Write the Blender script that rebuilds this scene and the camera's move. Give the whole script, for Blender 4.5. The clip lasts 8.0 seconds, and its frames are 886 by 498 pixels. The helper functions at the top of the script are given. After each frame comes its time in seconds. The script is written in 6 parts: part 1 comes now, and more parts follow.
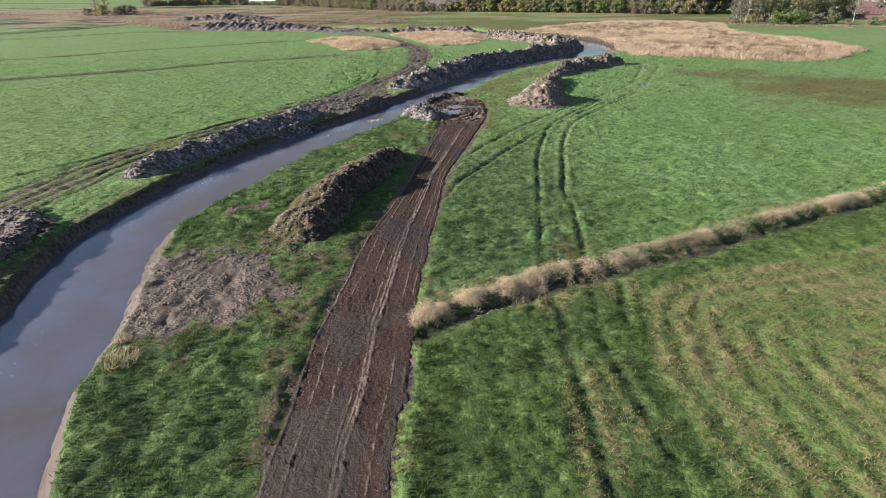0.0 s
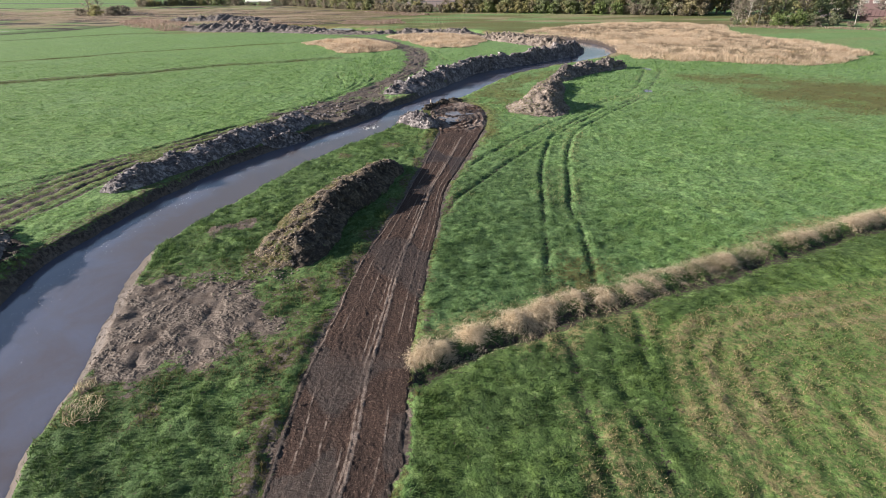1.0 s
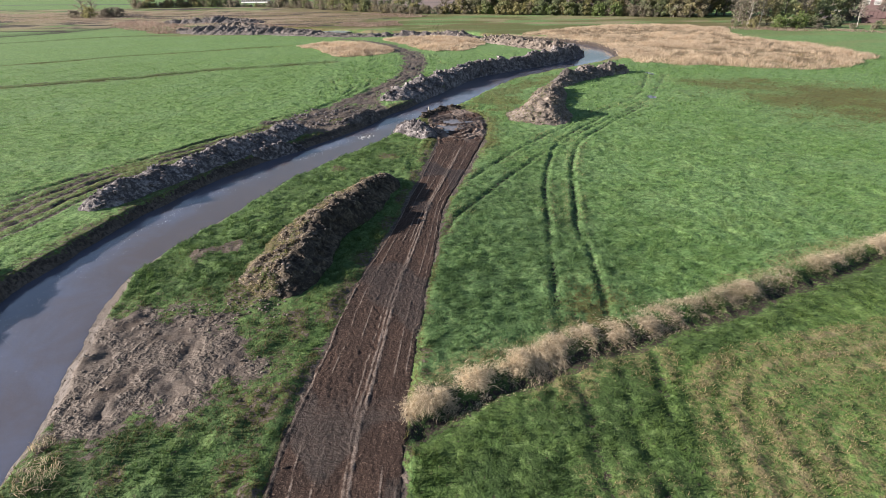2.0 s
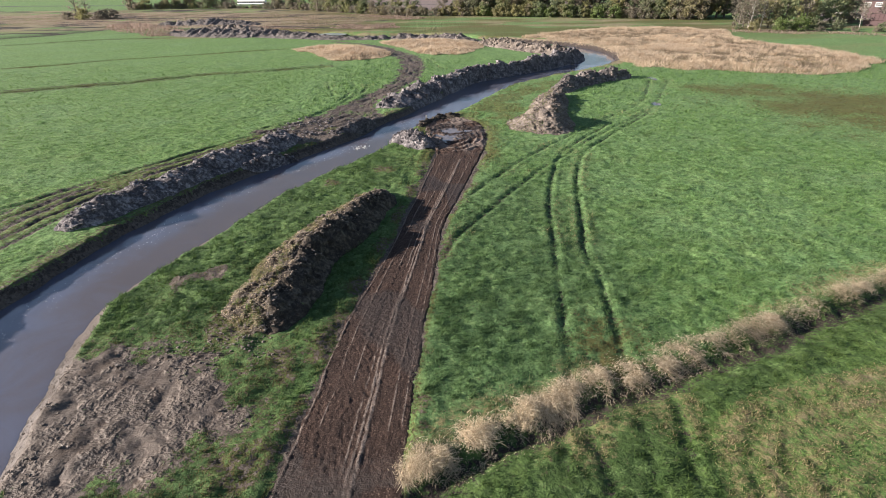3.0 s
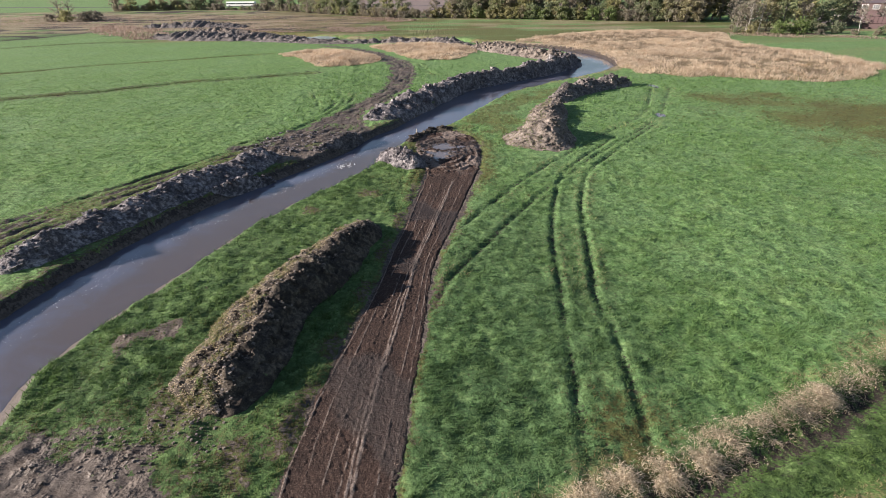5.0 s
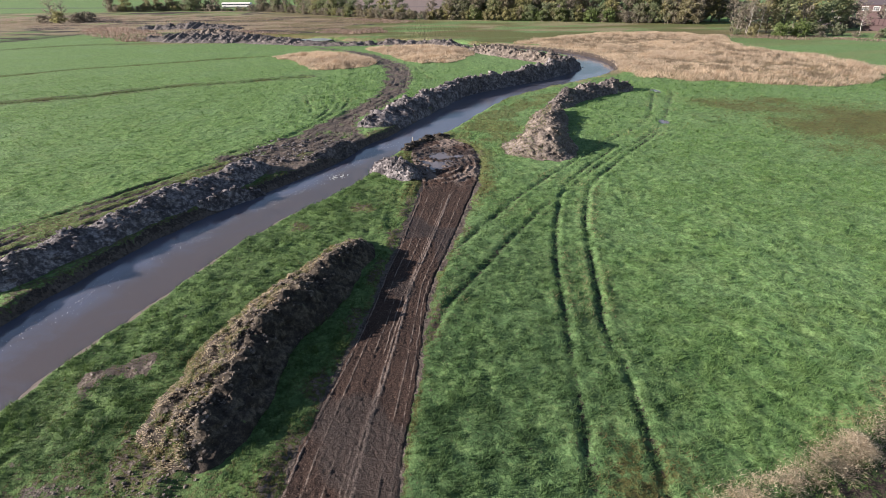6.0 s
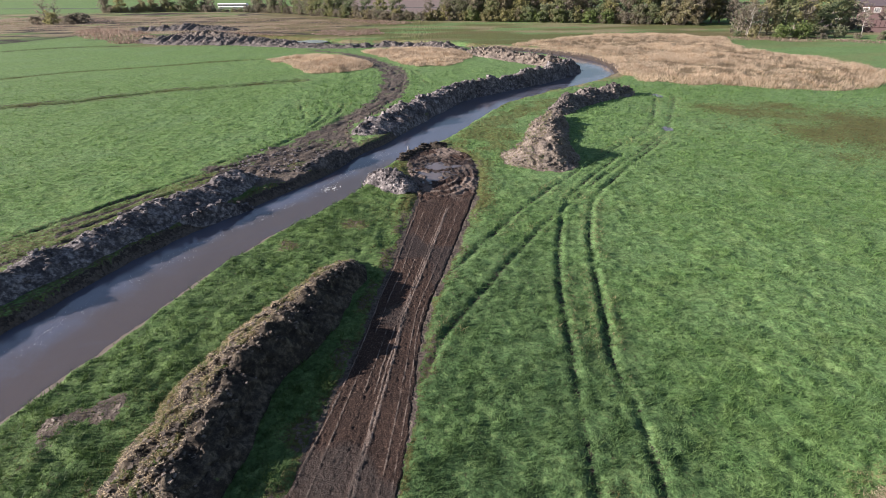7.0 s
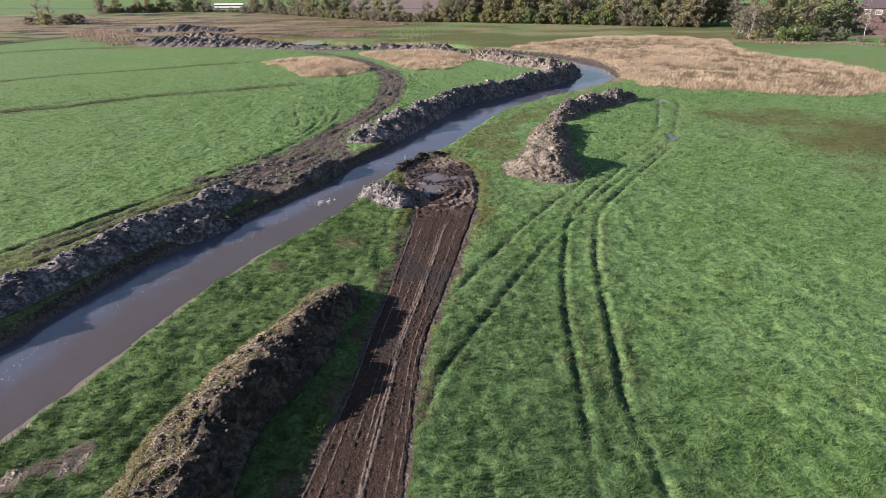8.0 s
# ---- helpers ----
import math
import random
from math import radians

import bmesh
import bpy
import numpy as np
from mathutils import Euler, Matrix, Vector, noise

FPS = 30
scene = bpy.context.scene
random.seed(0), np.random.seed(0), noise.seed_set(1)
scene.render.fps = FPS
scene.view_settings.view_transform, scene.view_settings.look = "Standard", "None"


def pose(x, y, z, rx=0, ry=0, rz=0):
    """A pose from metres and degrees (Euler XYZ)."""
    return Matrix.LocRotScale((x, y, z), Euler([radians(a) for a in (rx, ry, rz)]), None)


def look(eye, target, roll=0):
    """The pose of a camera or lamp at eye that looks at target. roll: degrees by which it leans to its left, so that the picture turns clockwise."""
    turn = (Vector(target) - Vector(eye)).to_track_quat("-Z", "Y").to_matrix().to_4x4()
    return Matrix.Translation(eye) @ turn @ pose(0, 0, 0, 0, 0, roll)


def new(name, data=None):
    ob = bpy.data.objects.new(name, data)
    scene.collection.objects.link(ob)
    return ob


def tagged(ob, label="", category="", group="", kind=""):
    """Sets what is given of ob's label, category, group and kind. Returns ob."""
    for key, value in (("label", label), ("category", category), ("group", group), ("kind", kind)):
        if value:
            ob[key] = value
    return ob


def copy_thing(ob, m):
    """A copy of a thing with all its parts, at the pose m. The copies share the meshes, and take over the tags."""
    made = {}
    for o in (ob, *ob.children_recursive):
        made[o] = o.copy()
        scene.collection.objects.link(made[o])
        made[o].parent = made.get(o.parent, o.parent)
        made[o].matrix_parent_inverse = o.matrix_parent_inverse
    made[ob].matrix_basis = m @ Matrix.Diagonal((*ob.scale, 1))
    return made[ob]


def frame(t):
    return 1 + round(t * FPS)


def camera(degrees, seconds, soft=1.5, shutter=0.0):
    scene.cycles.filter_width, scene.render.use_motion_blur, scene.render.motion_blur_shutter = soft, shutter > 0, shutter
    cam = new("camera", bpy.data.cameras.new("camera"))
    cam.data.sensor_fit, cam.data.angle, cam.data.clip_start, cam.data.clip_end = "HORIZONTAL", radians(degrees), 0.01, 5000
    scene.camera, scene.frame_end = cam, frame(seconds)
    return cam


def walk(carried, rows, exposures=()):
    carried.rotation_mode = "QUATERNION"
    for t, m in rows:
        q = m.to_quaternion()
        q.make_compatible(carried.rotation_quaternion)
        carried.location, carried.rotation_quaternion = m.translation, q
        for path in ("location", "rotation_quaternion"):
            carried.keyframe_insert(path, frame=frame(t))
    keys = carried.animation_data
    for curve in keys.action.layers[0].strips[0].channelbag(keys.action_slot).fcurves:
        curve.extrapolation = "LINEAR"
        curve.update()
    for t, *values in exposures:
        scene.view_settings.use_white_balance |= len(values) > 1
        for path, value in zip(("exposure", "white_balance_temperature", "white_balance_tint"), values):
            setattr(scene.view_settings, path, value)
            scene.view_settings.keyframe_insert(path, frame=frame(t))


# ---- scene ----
cam = camera(81.1, 8.0, soft=0.8)
PATH = [
    (0, (0.291, -0.543, 14.071), (0.267, 1.227, 13.141), -1.0),
    (0.5, (0.226, 0.761, 14.167), (0.207, 2.531, 13.236), -1.0),
    (1, (0.182, 2.157, 14.259), (0.168, 3.928, 13.329), -0.9),
    (1.5, (0.164, 3.434, 14.377), (0.154, 5.205, 13.448), -0.9),
    (3, (0.074, 7.291, 14.82), (0.076, 9.064, 13.894), -0.9),
    (3.5, (0.117, 8.418, 14.975), (0.126, 10.191, 14.049), -0.8),
    (4, (0.19, 9.656, 15.018), (0.207, 11.429, 14.093), -0.9),
    (4.5, (0.272, 10.844, 15.072), (0.293, 12.617, 14.147), -0.9),
    (6, (0.418, 14.436, 15.345), (0.453, 16.21, 14.422), -0.8),
    (6.5, (0.529, 15.532, 15.471), (0.567, 17.306, 14.548), -0.8),
    (7, (0.61, 16.763, 15.615), (0.652, 18.537, 14.692), -0.8),
    (7.5, (0.652, 17.836, 15.764), (0.697, 19.61, 14.842), -0.8),
    (8, (0.66, 18.981, 15.947), (0.709, 20.755, 15.024), -0.7),
]
walk(cam, [(t, look(eye, target, roll)) for t, eye, target, roll in PATH],
     exposures=[(0, 1.45, 6600, 15.0), (3, 1.41, 6580, 16.0), (5.5, 1.34, 6540, 17.5), (8, 1.28, 6500, 19.0)])

# ---- world, sun, exposure ----
SUN_EL = 18.5
SUN_AZ = 265.0  # clockwise from +y: the sun stands to the west
world = bpy.data.worlds.new("sky")
scene.world = world
world.use_nodes = True
wn = world.node_tree
sky = wn.nodes.new("ShaderNodeTexSky")
sky.sky_type = "NISHITA"
sky.sun_disc = False
sky.sun_elevation, sky.sun_rotation = radians(SUN_EL), radians(SUN_AZ)
sky.air_density, sky.dust_density, sky.ozone_density = 1.0, 0.7, 1.3
wn.nodes["Background"].inputs["Strength"].default_value = 0.054
wn.links.new(sky.outputs[0], wn.nodes["Background"].inputs["Color"])
sun = new("sun", bpy.data.lights.new("sun", "SUN"))
sun.data.energy, sun.data.angle, sun.data.color = 5.0, radians(0.55), (1.0, 0.93, 0.83)
a, e = radians(SUN_AZ), radians(SUN_EL)
toward = Vector((math.sin(a) * math.cos(e), math.cos(a) * math.cos(e), math.sin(e)))
sun.matrix_world = look(toward * 300, (0, 0, 0))

# ---- arithmetic ----
rng = np.random.default_rng(7)


def sat(v):
    return np.clip(v, 0.0, 1.0)


def smooth(a, b, v):
    k = sat((v - a) / (b - a))
    return k * k * (3 - 2 * k)


def hashed(i, j, seed):
    n = (i.astype(np.int64) * 374761393 + j.astype(np.int64) * 668265263 + seed * 974634777) & 0xFFFFFFFF
    n = ((n ^ (n >> 13)) * 1274126177) & 0xFFFFFFFF
    n = ((n ^ (n >> 16)) * 2246822519) & 0xFFFFFFFF
    return ((n ^ (n >> 15)) & 0xFFFFFF) / float(0xFFFFFF)


def vnoise(x, y, seed=0):
    i, j = np.floor(x), np.floor(y)
    u, v = x - i, y - j
    u, v = u * u * (3 - 2 * u), v * v * (3 - 2 * v)
    p, q = hashed(i, j, seed), hashed(i + 1, j, seed)
    r, s = hashed(i, j + 1, seed), hashed(i + 1, j + 1, seed)
    return (p * (1 - u) + q * u) * (1 - v) + (r * (1 - u) + s * u) * v


def fbm(x, y, size, octaves=3, seed=0):
    """Noise from 0 to 1 with features of that size in metres."""
    x, y = np.asarray(x, float), np.asarray(y, float)
    total, amp, norm, f = 0.0, 1.0, 0.0, 1.0 / size
    for k in range(octaves):
        c, s = math.cos(k * 1.1 + 0.4), math.sin(k * 1.1 + 0.4)
        total = total + amp * vnoise((x * c - y * s) * f, (x * s + y * c) * f, seed + 17 * k)
        norm += amp
        amp *= 0.5
        f *= 2.03
    return total / norm


def clod(x, y, size, seed=0):
    """Lumps of that size: 1 at a lump's middle, 0 in the gaps."""
    x, y = np.asarray(x, float) / size, np.asarray(y, float) / size
    i, j = np.floor(x), np.floor(y)
    best = np.full(x.shape, 9.0)
    for a in (-1, 0, 1):
        for b in (-1, 0, 1):
            px, py = i + a + hashed(i + a, j + b, seed), j + b + hashed(i + a, j + b, seed + 5)
            best = np.minimum(best, (px - x) ** 2 + (py - y) ** 2)
    return sat(1 - best * 1.3)


def curve_through(points, step=0.5):
    """A smooth line through control points, sampled about every step metres; extra columns go along."""
    p = np.array(points, float)
    ext = np.vstack([2 * p[0] - p[1], p, 2 * p[-1] - p[-2]])
    out = []
    for k in range(1, len(ext) - 2):
        a, b, c, d = ext[k - 1], ext[k], ext[k + 1], ext[k + 2]
        n = max(2, int(np.hypot(*(c - b)[:2]) / step))
        for t in np.arange(n) / n:
            out.append(0.5 * (2 * b + (c - a) * t + (2 * a - 5 * b + 4 * c - d) * t * t + (3 * b - a - 3 * c + d) * t ** 3))
    out.append(p[-1])
    return np.array(out)


def resample(line, n):
    s = np.concatenate([[0], np.cumsum(np.hypot(*np.diff(line[:, :2], axis=0).T))])
    k = np.linspace(0, s[-1], n)
    return np.stack([np.interp(k, s, line[:, c]) for c in range(line.shape[1])], 1)


def near(x, y, line, reach):
    """Distance to a line (up to reach), place along it, and side (+1 to its left)."""
    d, s, side = np.full(x.shape, 1e6), np.zeros(x.shape), np.ones(x.shape)
    run = 0.0
    for (ax, ay), (bx, by) in zip(line[:-1, :2], line[1:, :2]):
        length = math.hypot(bx - ax, by - ay)
        if length < 1e-6:
            continue
        m = np.nonzero((x > min(ax, bx) - reach) & (x < max(ax, bx) + reach) & (y > min(ay, by) - reach) & (y < max(ay, by) + reach))[0]
        if len(m):
            ux, uy = (bx - ax) / length, (by - ay) / length
            rx, ry = x[m] - ax, y[m] - ay
            t = np.clip(rx * ux + ry * uy, 0, length)
            dd = np.hypot(rx - t * ux, ry - t * uy)
            closer = dd < d[m]
            w = m[closer]
            d[w], s[w] = dd[closer], run + t[closer]
            side[w] = np.where(ux * ry[closer] - uy * rx[closer] >= 0, 1.0, -1.0)
        run += length
    return d, s, side


def inside(x, y, poly):
    """Signed distance to a closed outline, positive inside."""
    p = np.array(poly, float)
    hit = np.zeros(x.shape, bool)
    for (ax, ay), (bx, by) in zip(p, np.roll(p, -1, 0)):
        if ay == by:
            continue
        cross = ((ay > y) != (by > y)) & (x < (bx - ax) * (y - ay) / (by - ay) + ax)
        hit ^= cross
    d = near(x, y, np.vstack([p, p[:1]]), 30.0)[0]
    return np.where(hit, d, -d)


# ---- plan: lines on the ground, in metres ----
RIVER_WEST = [(-18, -40), (-20, -14), (-21.1, 5.5), (-21.6, 13.8), (-22.0, 20.3), (-23.0, 24.1), (-23.8, 28.2), (-23.3, 32.5), (-22.1, 38.4), (-19.9, 44.3), (-16.7, 50.3),
              (-14.3, 53.5), (-11.3, 58.3), (-7.7, 64.7), (-5.5, 69.5), (-3.5, 74.2), (-0.4, 80.9), (4.1, 90.8), (6.8, 95.9), (13.6, 102.3),
              (20.2, 107.9), (25.1, 112.6), (30.5, 121.2), (33.4, 129.4), (32.8, 136.3), (27.8, 146.0), (18.1, 155.1), (7.0, 164.9), (-8.0, 173.7), (-23.9, 174.6), (-40.8, 185.5), (-72.5, 206.6)]
RIVER_EAST = [(-7, -40), (-10, -14), (-12.1, 5.3), (-13.3, 10.5), (-14.9, 13.9), (-15.1, 16.2), (-15.6, 18.8), (-17.0, 23.4), (-17.9, 26.8), (-18.5, 31.0), (-17.9, 33.8),
              (-16.5, 38.2), (-14.8, 43.7), (-12.8, 49.3), (-10.3, 54.1), (-7.1, 59.2), (-5.0, 64.5), (-2.7, 70.2), (0.9, 73.9), (3.5, 78.1), (7.7, 87.3),
              (12.6, 95.4), (19.0, 102.2), (24.9, 107.4), (30.8, 113.3), (35.7, 120.6), (37.0, 128.0), (36.3, 136.6), (31.6, 148.3), (20.2, 160.1), (7.0, 171.6), (-8.0, 180.7), (-23.9, 183.0), (-40.9, 193.1), (-72.7, 214.6)]
TRACK_WEST = [(-5.2, -14), (-5.7, -2), (-5.9, 10.0), (-5.9, 13.7), (-5.9, 17.8), (-5.4, 22.6), (-4.9, 27.9), (-4.2, 31.5), (-3.3, 35.7), (-2.6, 40.4), (-1.8, 45.7),
              (-1.0, 51.7), (-0.4, 56.3), (-1.0, 60.0), (-1.6, 63.7), (-1.4, 67.4), (-0.4, 69.7)]
TRACK_EAST = [(-0.9, -14), (-1.3, -2), (-1.5, 9.9), (-1.5, 12.7), (-1.2, 14.9), (-1.2, 19.4), (-1.1, 22.5), (-0.7, 27.8), (-0.2, 33.4), (0.3, 39.5), (1.7, 45.4),
              (3.1, 51.4), (4.5, 57.5), (5.0, 62.1), (4.9, 66.0), (3.5, 69.2), (1.3, 70.5)]
RUTS = [  # control points of each wheel rut, depth
    ([(5.2, 20.4), (5.3, 22.9), (6.1, 29.2), (7.1, 36.4), (7.7, 40.9), (8.8, 46.2), (10.1, 50.9), (11.7, 55.2), (15.3, 60.6), (19.7, 66.3)], 0.17),
    ([(7.7, 22.3), (8.2, 26.8), (8.7, 31.7), (8.8, 35.3), (9.6, 39.4), (10.6, 44.8), (11.6, 49.1), (13.5, 54.6), (16.3, 58.8), (22.0, 66.3), (26.5, 71.8)], 0.20),
    ([(0.5, 42.0), (3.0, 45.8), (6.0, 50.7), (10.0, 56.5), (13.4, 60.7), (20.2, 69.0), (25.5, 75.1), (29.4, 82.6), (34.9, 96.1)], 0.15),
    ([(0.2, 34.9), (1.3, 37.9), (2.6, 40.1), (5.2, 44.5), (8.1, 49.3), (11.7, 54.3), (16.3, 60.6), (22.7, 68.1), (27.1, 73.9), (31.6, 82.5), (36.9, 93.8)], 0.15),
    ([(5.6, 21.3), (5.3, 16.4), (5.3, 12.6), (5.2, 7.0)], 0.13),
    ([(7.4, 21.8), (7.0, 16.7), (7.5, 12.3), (7.7, 7.0)], 0.14),
    ([(9.1, 22.5), (8.7, 20.4), (8.4, 19.0)], 0.14),
    ([(4.5, 21.6), (4.1, 19.2)], 0.13),
    ([(8.3, 16.8), (8.5, 12.8), (8.8, 6.9)], 0.07),
    ([(-37.3, 37.9), (-32.7, 43.6), (-28.3, 50.4), (-20.4, 62.8), (-15.3, 67.2), (-9.3, 73.0)], 0.18),
    ([(-34.0, 36.2), (-31.8, 40.7), (-29.7, 45.4), (-24.0, 54.2), (-19.5, 60.5)], 0.14),
    ([(-20.0, 66.0), (-16.9, 70.2), (-14.6, 75.1), (-13.2, 79.6), (-11.6, 85.8), (-11.2, 92.3)], 0.15),
    ([(-18.6, 96.7), (-17.2, 91.1), (-15.3, 84.1)], 0.13),
    ([(-15.9, 92.7), (-13.5, 86.0), (-13.9, 80.5)], 0.12),
    ([(-14.2, 95.0), (-12.4, 88.5), (-12.6, 82.0)], 0.10),
    ([(1.0, 108), (-1.2, 116), (-2.6, 123)], 0.10),
]
HEDGE = [(-1.4, 19.1), (1.8, 21.0), (4.8, 22.7), (8.1, 24.0), (11.6, 25.5), (16.0, 27.5), (22.6, 30.6), (31.3, 34.3), (44.0, 40.5), (66.5, 52.4)]
SWATH = [(53.5, 34.1), (20.9, 24.5), (15.3, 23.2), (12.2, 22.1), (10.2, 20.2), (9.3, 16.1), (9.4, 13.0), (9.6, 9.9), (9.7, 4.0)]
DRAINS = [  # control points, width, worn band beside it, how dark its bed is
    ([(-95, 80), (-75, 88), (-59.6, 94.9), (-52.3, 98.3), (-44.4, 104.3), (-32.7, 108.9), (-22.4, 113.2)], 0.9, 2.4, 0.9),
    ([(-105, 108), (-90, 115), (-78.5, 121.5), (-70.3, 128.4), (-58.4, 133.6), (-45.7, 140.3), (-37.8, 143.0)], 0.7, 1.3, 0.8),
    ([(-190, 160), (-150, 177), (-134.2, 190.4), (-130.5, 194.5), (-126.5, 204.1), (-122.9, 217.1)], 6.5, 1.4, 0.7),
    # shadow line along a bank, drawn as a dark soil strip
    ([(-150, 146), (-115.6, 165.4), (-112.0, 168.5), (-103.5, 173.6), (-94.4, 176.4), (-86.8, 176.8)], 1.5, 1.2, 1.1),
]
FAR_TRACK = [(-22.5, 60.2), (-19.5, 63), (-16, 65.8), (-12.5, 69), (-10.6, 74.5), (-10.5, 80), (-8.6, 85), (-6.3, 92.7), (-4.9, 104), (-5.2, 117), (-7.7, 127), (-14, 141), (-21, 153.3)]
WAY = [(-20.2, 64.0), (-18.2, 67.5), (-16.1, 71.3), (-14.2, 73.6), (-12.5, 78.9), (-10.8, 84.3), (-8.7, 91.1), (-7.4, 98.5), (-7.0, 111.7), (-8.6, 122.0), (-14.1, 136.8), (-21.4, 153.9), (-30.0, 160.6),
       (-26.0, 154.4), (-20.3, 152.7), (-14.1, 145.8), (-6.7, 131.1), (-3.5, 122.2), (-2.6, 109.1), (-3.8, 94.3), (-6.3, 85.7), (-8.8, 80.1), (-8.6, 74.7), (-5.5, 70.5), (-6.0, 66.7), (-9.4, 65.1), (-11.6, 62.6), (-14.2, 60.8), (-18.4, 62.2)]
LAWN = [(94, 199), (94.6, 222), (113, 245), (131, 248), (108, 205)]
MUD = [(-16.9, 22.7), (-17.1, 25.7), (-14.8, 26.4), (-11.8, 26.0), (-9.7, 25.0), (-8.2, 22.9), (-8.4, 20.1), (-10.0, 18.8), (-12.2, 18.2), (-14.7, 17.4), (-16.0, 18.9)]
LANDING = [(-17.5, 62.9), (-15.8, 67.7), (-10.3, 70.0), (-5.8, 69.9), (-4.7, 68.5), (-8.2, 64.0), (-12.0, 60.5), (-14.7, 58.8)]
DARK_SPOIL = [(-32.5, 24.0), (-31.2, 32.4), (-28.4, 32.8), (-25.8, 30.7), (-24.9, 27.6), (-24.3, 23.0), (-24.5, 12.9), (-32.4, 13.2)]
BROWN_WET = [(39.2, 79.1), (40.4, 86.4), (46.1, 86.0), (50.2, 83.1), (58.0, 81.0), (66, 76), (68, 62), (52, 60), (44.1, 64.9), (41.5, 71.0)]
REED_BEDS = [
    [(-35.2, 141.7), (-29.8, 147.0), (-19.3, 145.8), (-10.2, 129.1), (-15.5, 120.8), (-21.7, 120.2)],
    [(-15.8, 154.5), (-4.2, 160.4), (7.9, 153.6), (11.4, 137.4), (3.7, 127.5), (-1.9, 125.1), (-8.3, 139.2)],
    [(27.8, 168.2), (45.9, 181.6), (70.6, 187.6), (84.0, 170.3), (75.7, 144.2), (82.5, 127.2), (82.5, 108.0), (71.7, 97.6), (62.5, 95.7), (54.5, 96.4), (47.0, 101.6),
     (36.8, 103.6), (35.8, 108), (36.4, 118), (37.9, 128), (37.2, 137), (32.5, 149), (23, 161)],
    [(-235.0, 268.0), (-178.0, 246.0), (-118.6, 223.2), (-78.7, 204.9), (-51.4, 201.3), (-37.7, 219.8), (-14.8, 256.5), (-61.1, 285.7), (-140.8, 329.0), (-197.8, 331.8), (-270.0, 330.0)],
]

river_w, river_e = resample(curve_through(RIVER_WEST, 1.0), 340), resample(curve_through(RIVER_EAST, 1.0), 340)
river_mid = (river_w + river_e) / 2
river_half = np.hypot(*(river_w - river_e).T) / 2
river_run = np.concatenate([[0], np.cumsum(np.hypot(*np.diff(river_mid, axis=0).T))])
track_w, track_e = resample(curve_through(TRACK_WEST, 0.5), 1000), resample(curve_through(TRACK_EAST, 0.5), 1000)
track_mid = (track_w + track_e) / 2
track_half = np.hypot(*(track_w - track_e).T) / 2
track_run = np.concatenate([[0], np.cumsum(np.hypot(*np.diff(track_mid, axis=0).T))])
hedge_line = curve_through(HEDGE, 0.5)
swath_line = curve_through(SWATH, 0.6)
WATER = -0.72
POOLS = [(34.7, 94.8, 0.5, 1.1), (28.3, 75.9, 0.5, 0.9), (-34, 181.5, 4.5, 3.2), (-21.5, 168.3, 4.0, 1.8), (-72.5, 226.5, 3.0, 3.5), (-150, 192, 1.6, 1.8)]


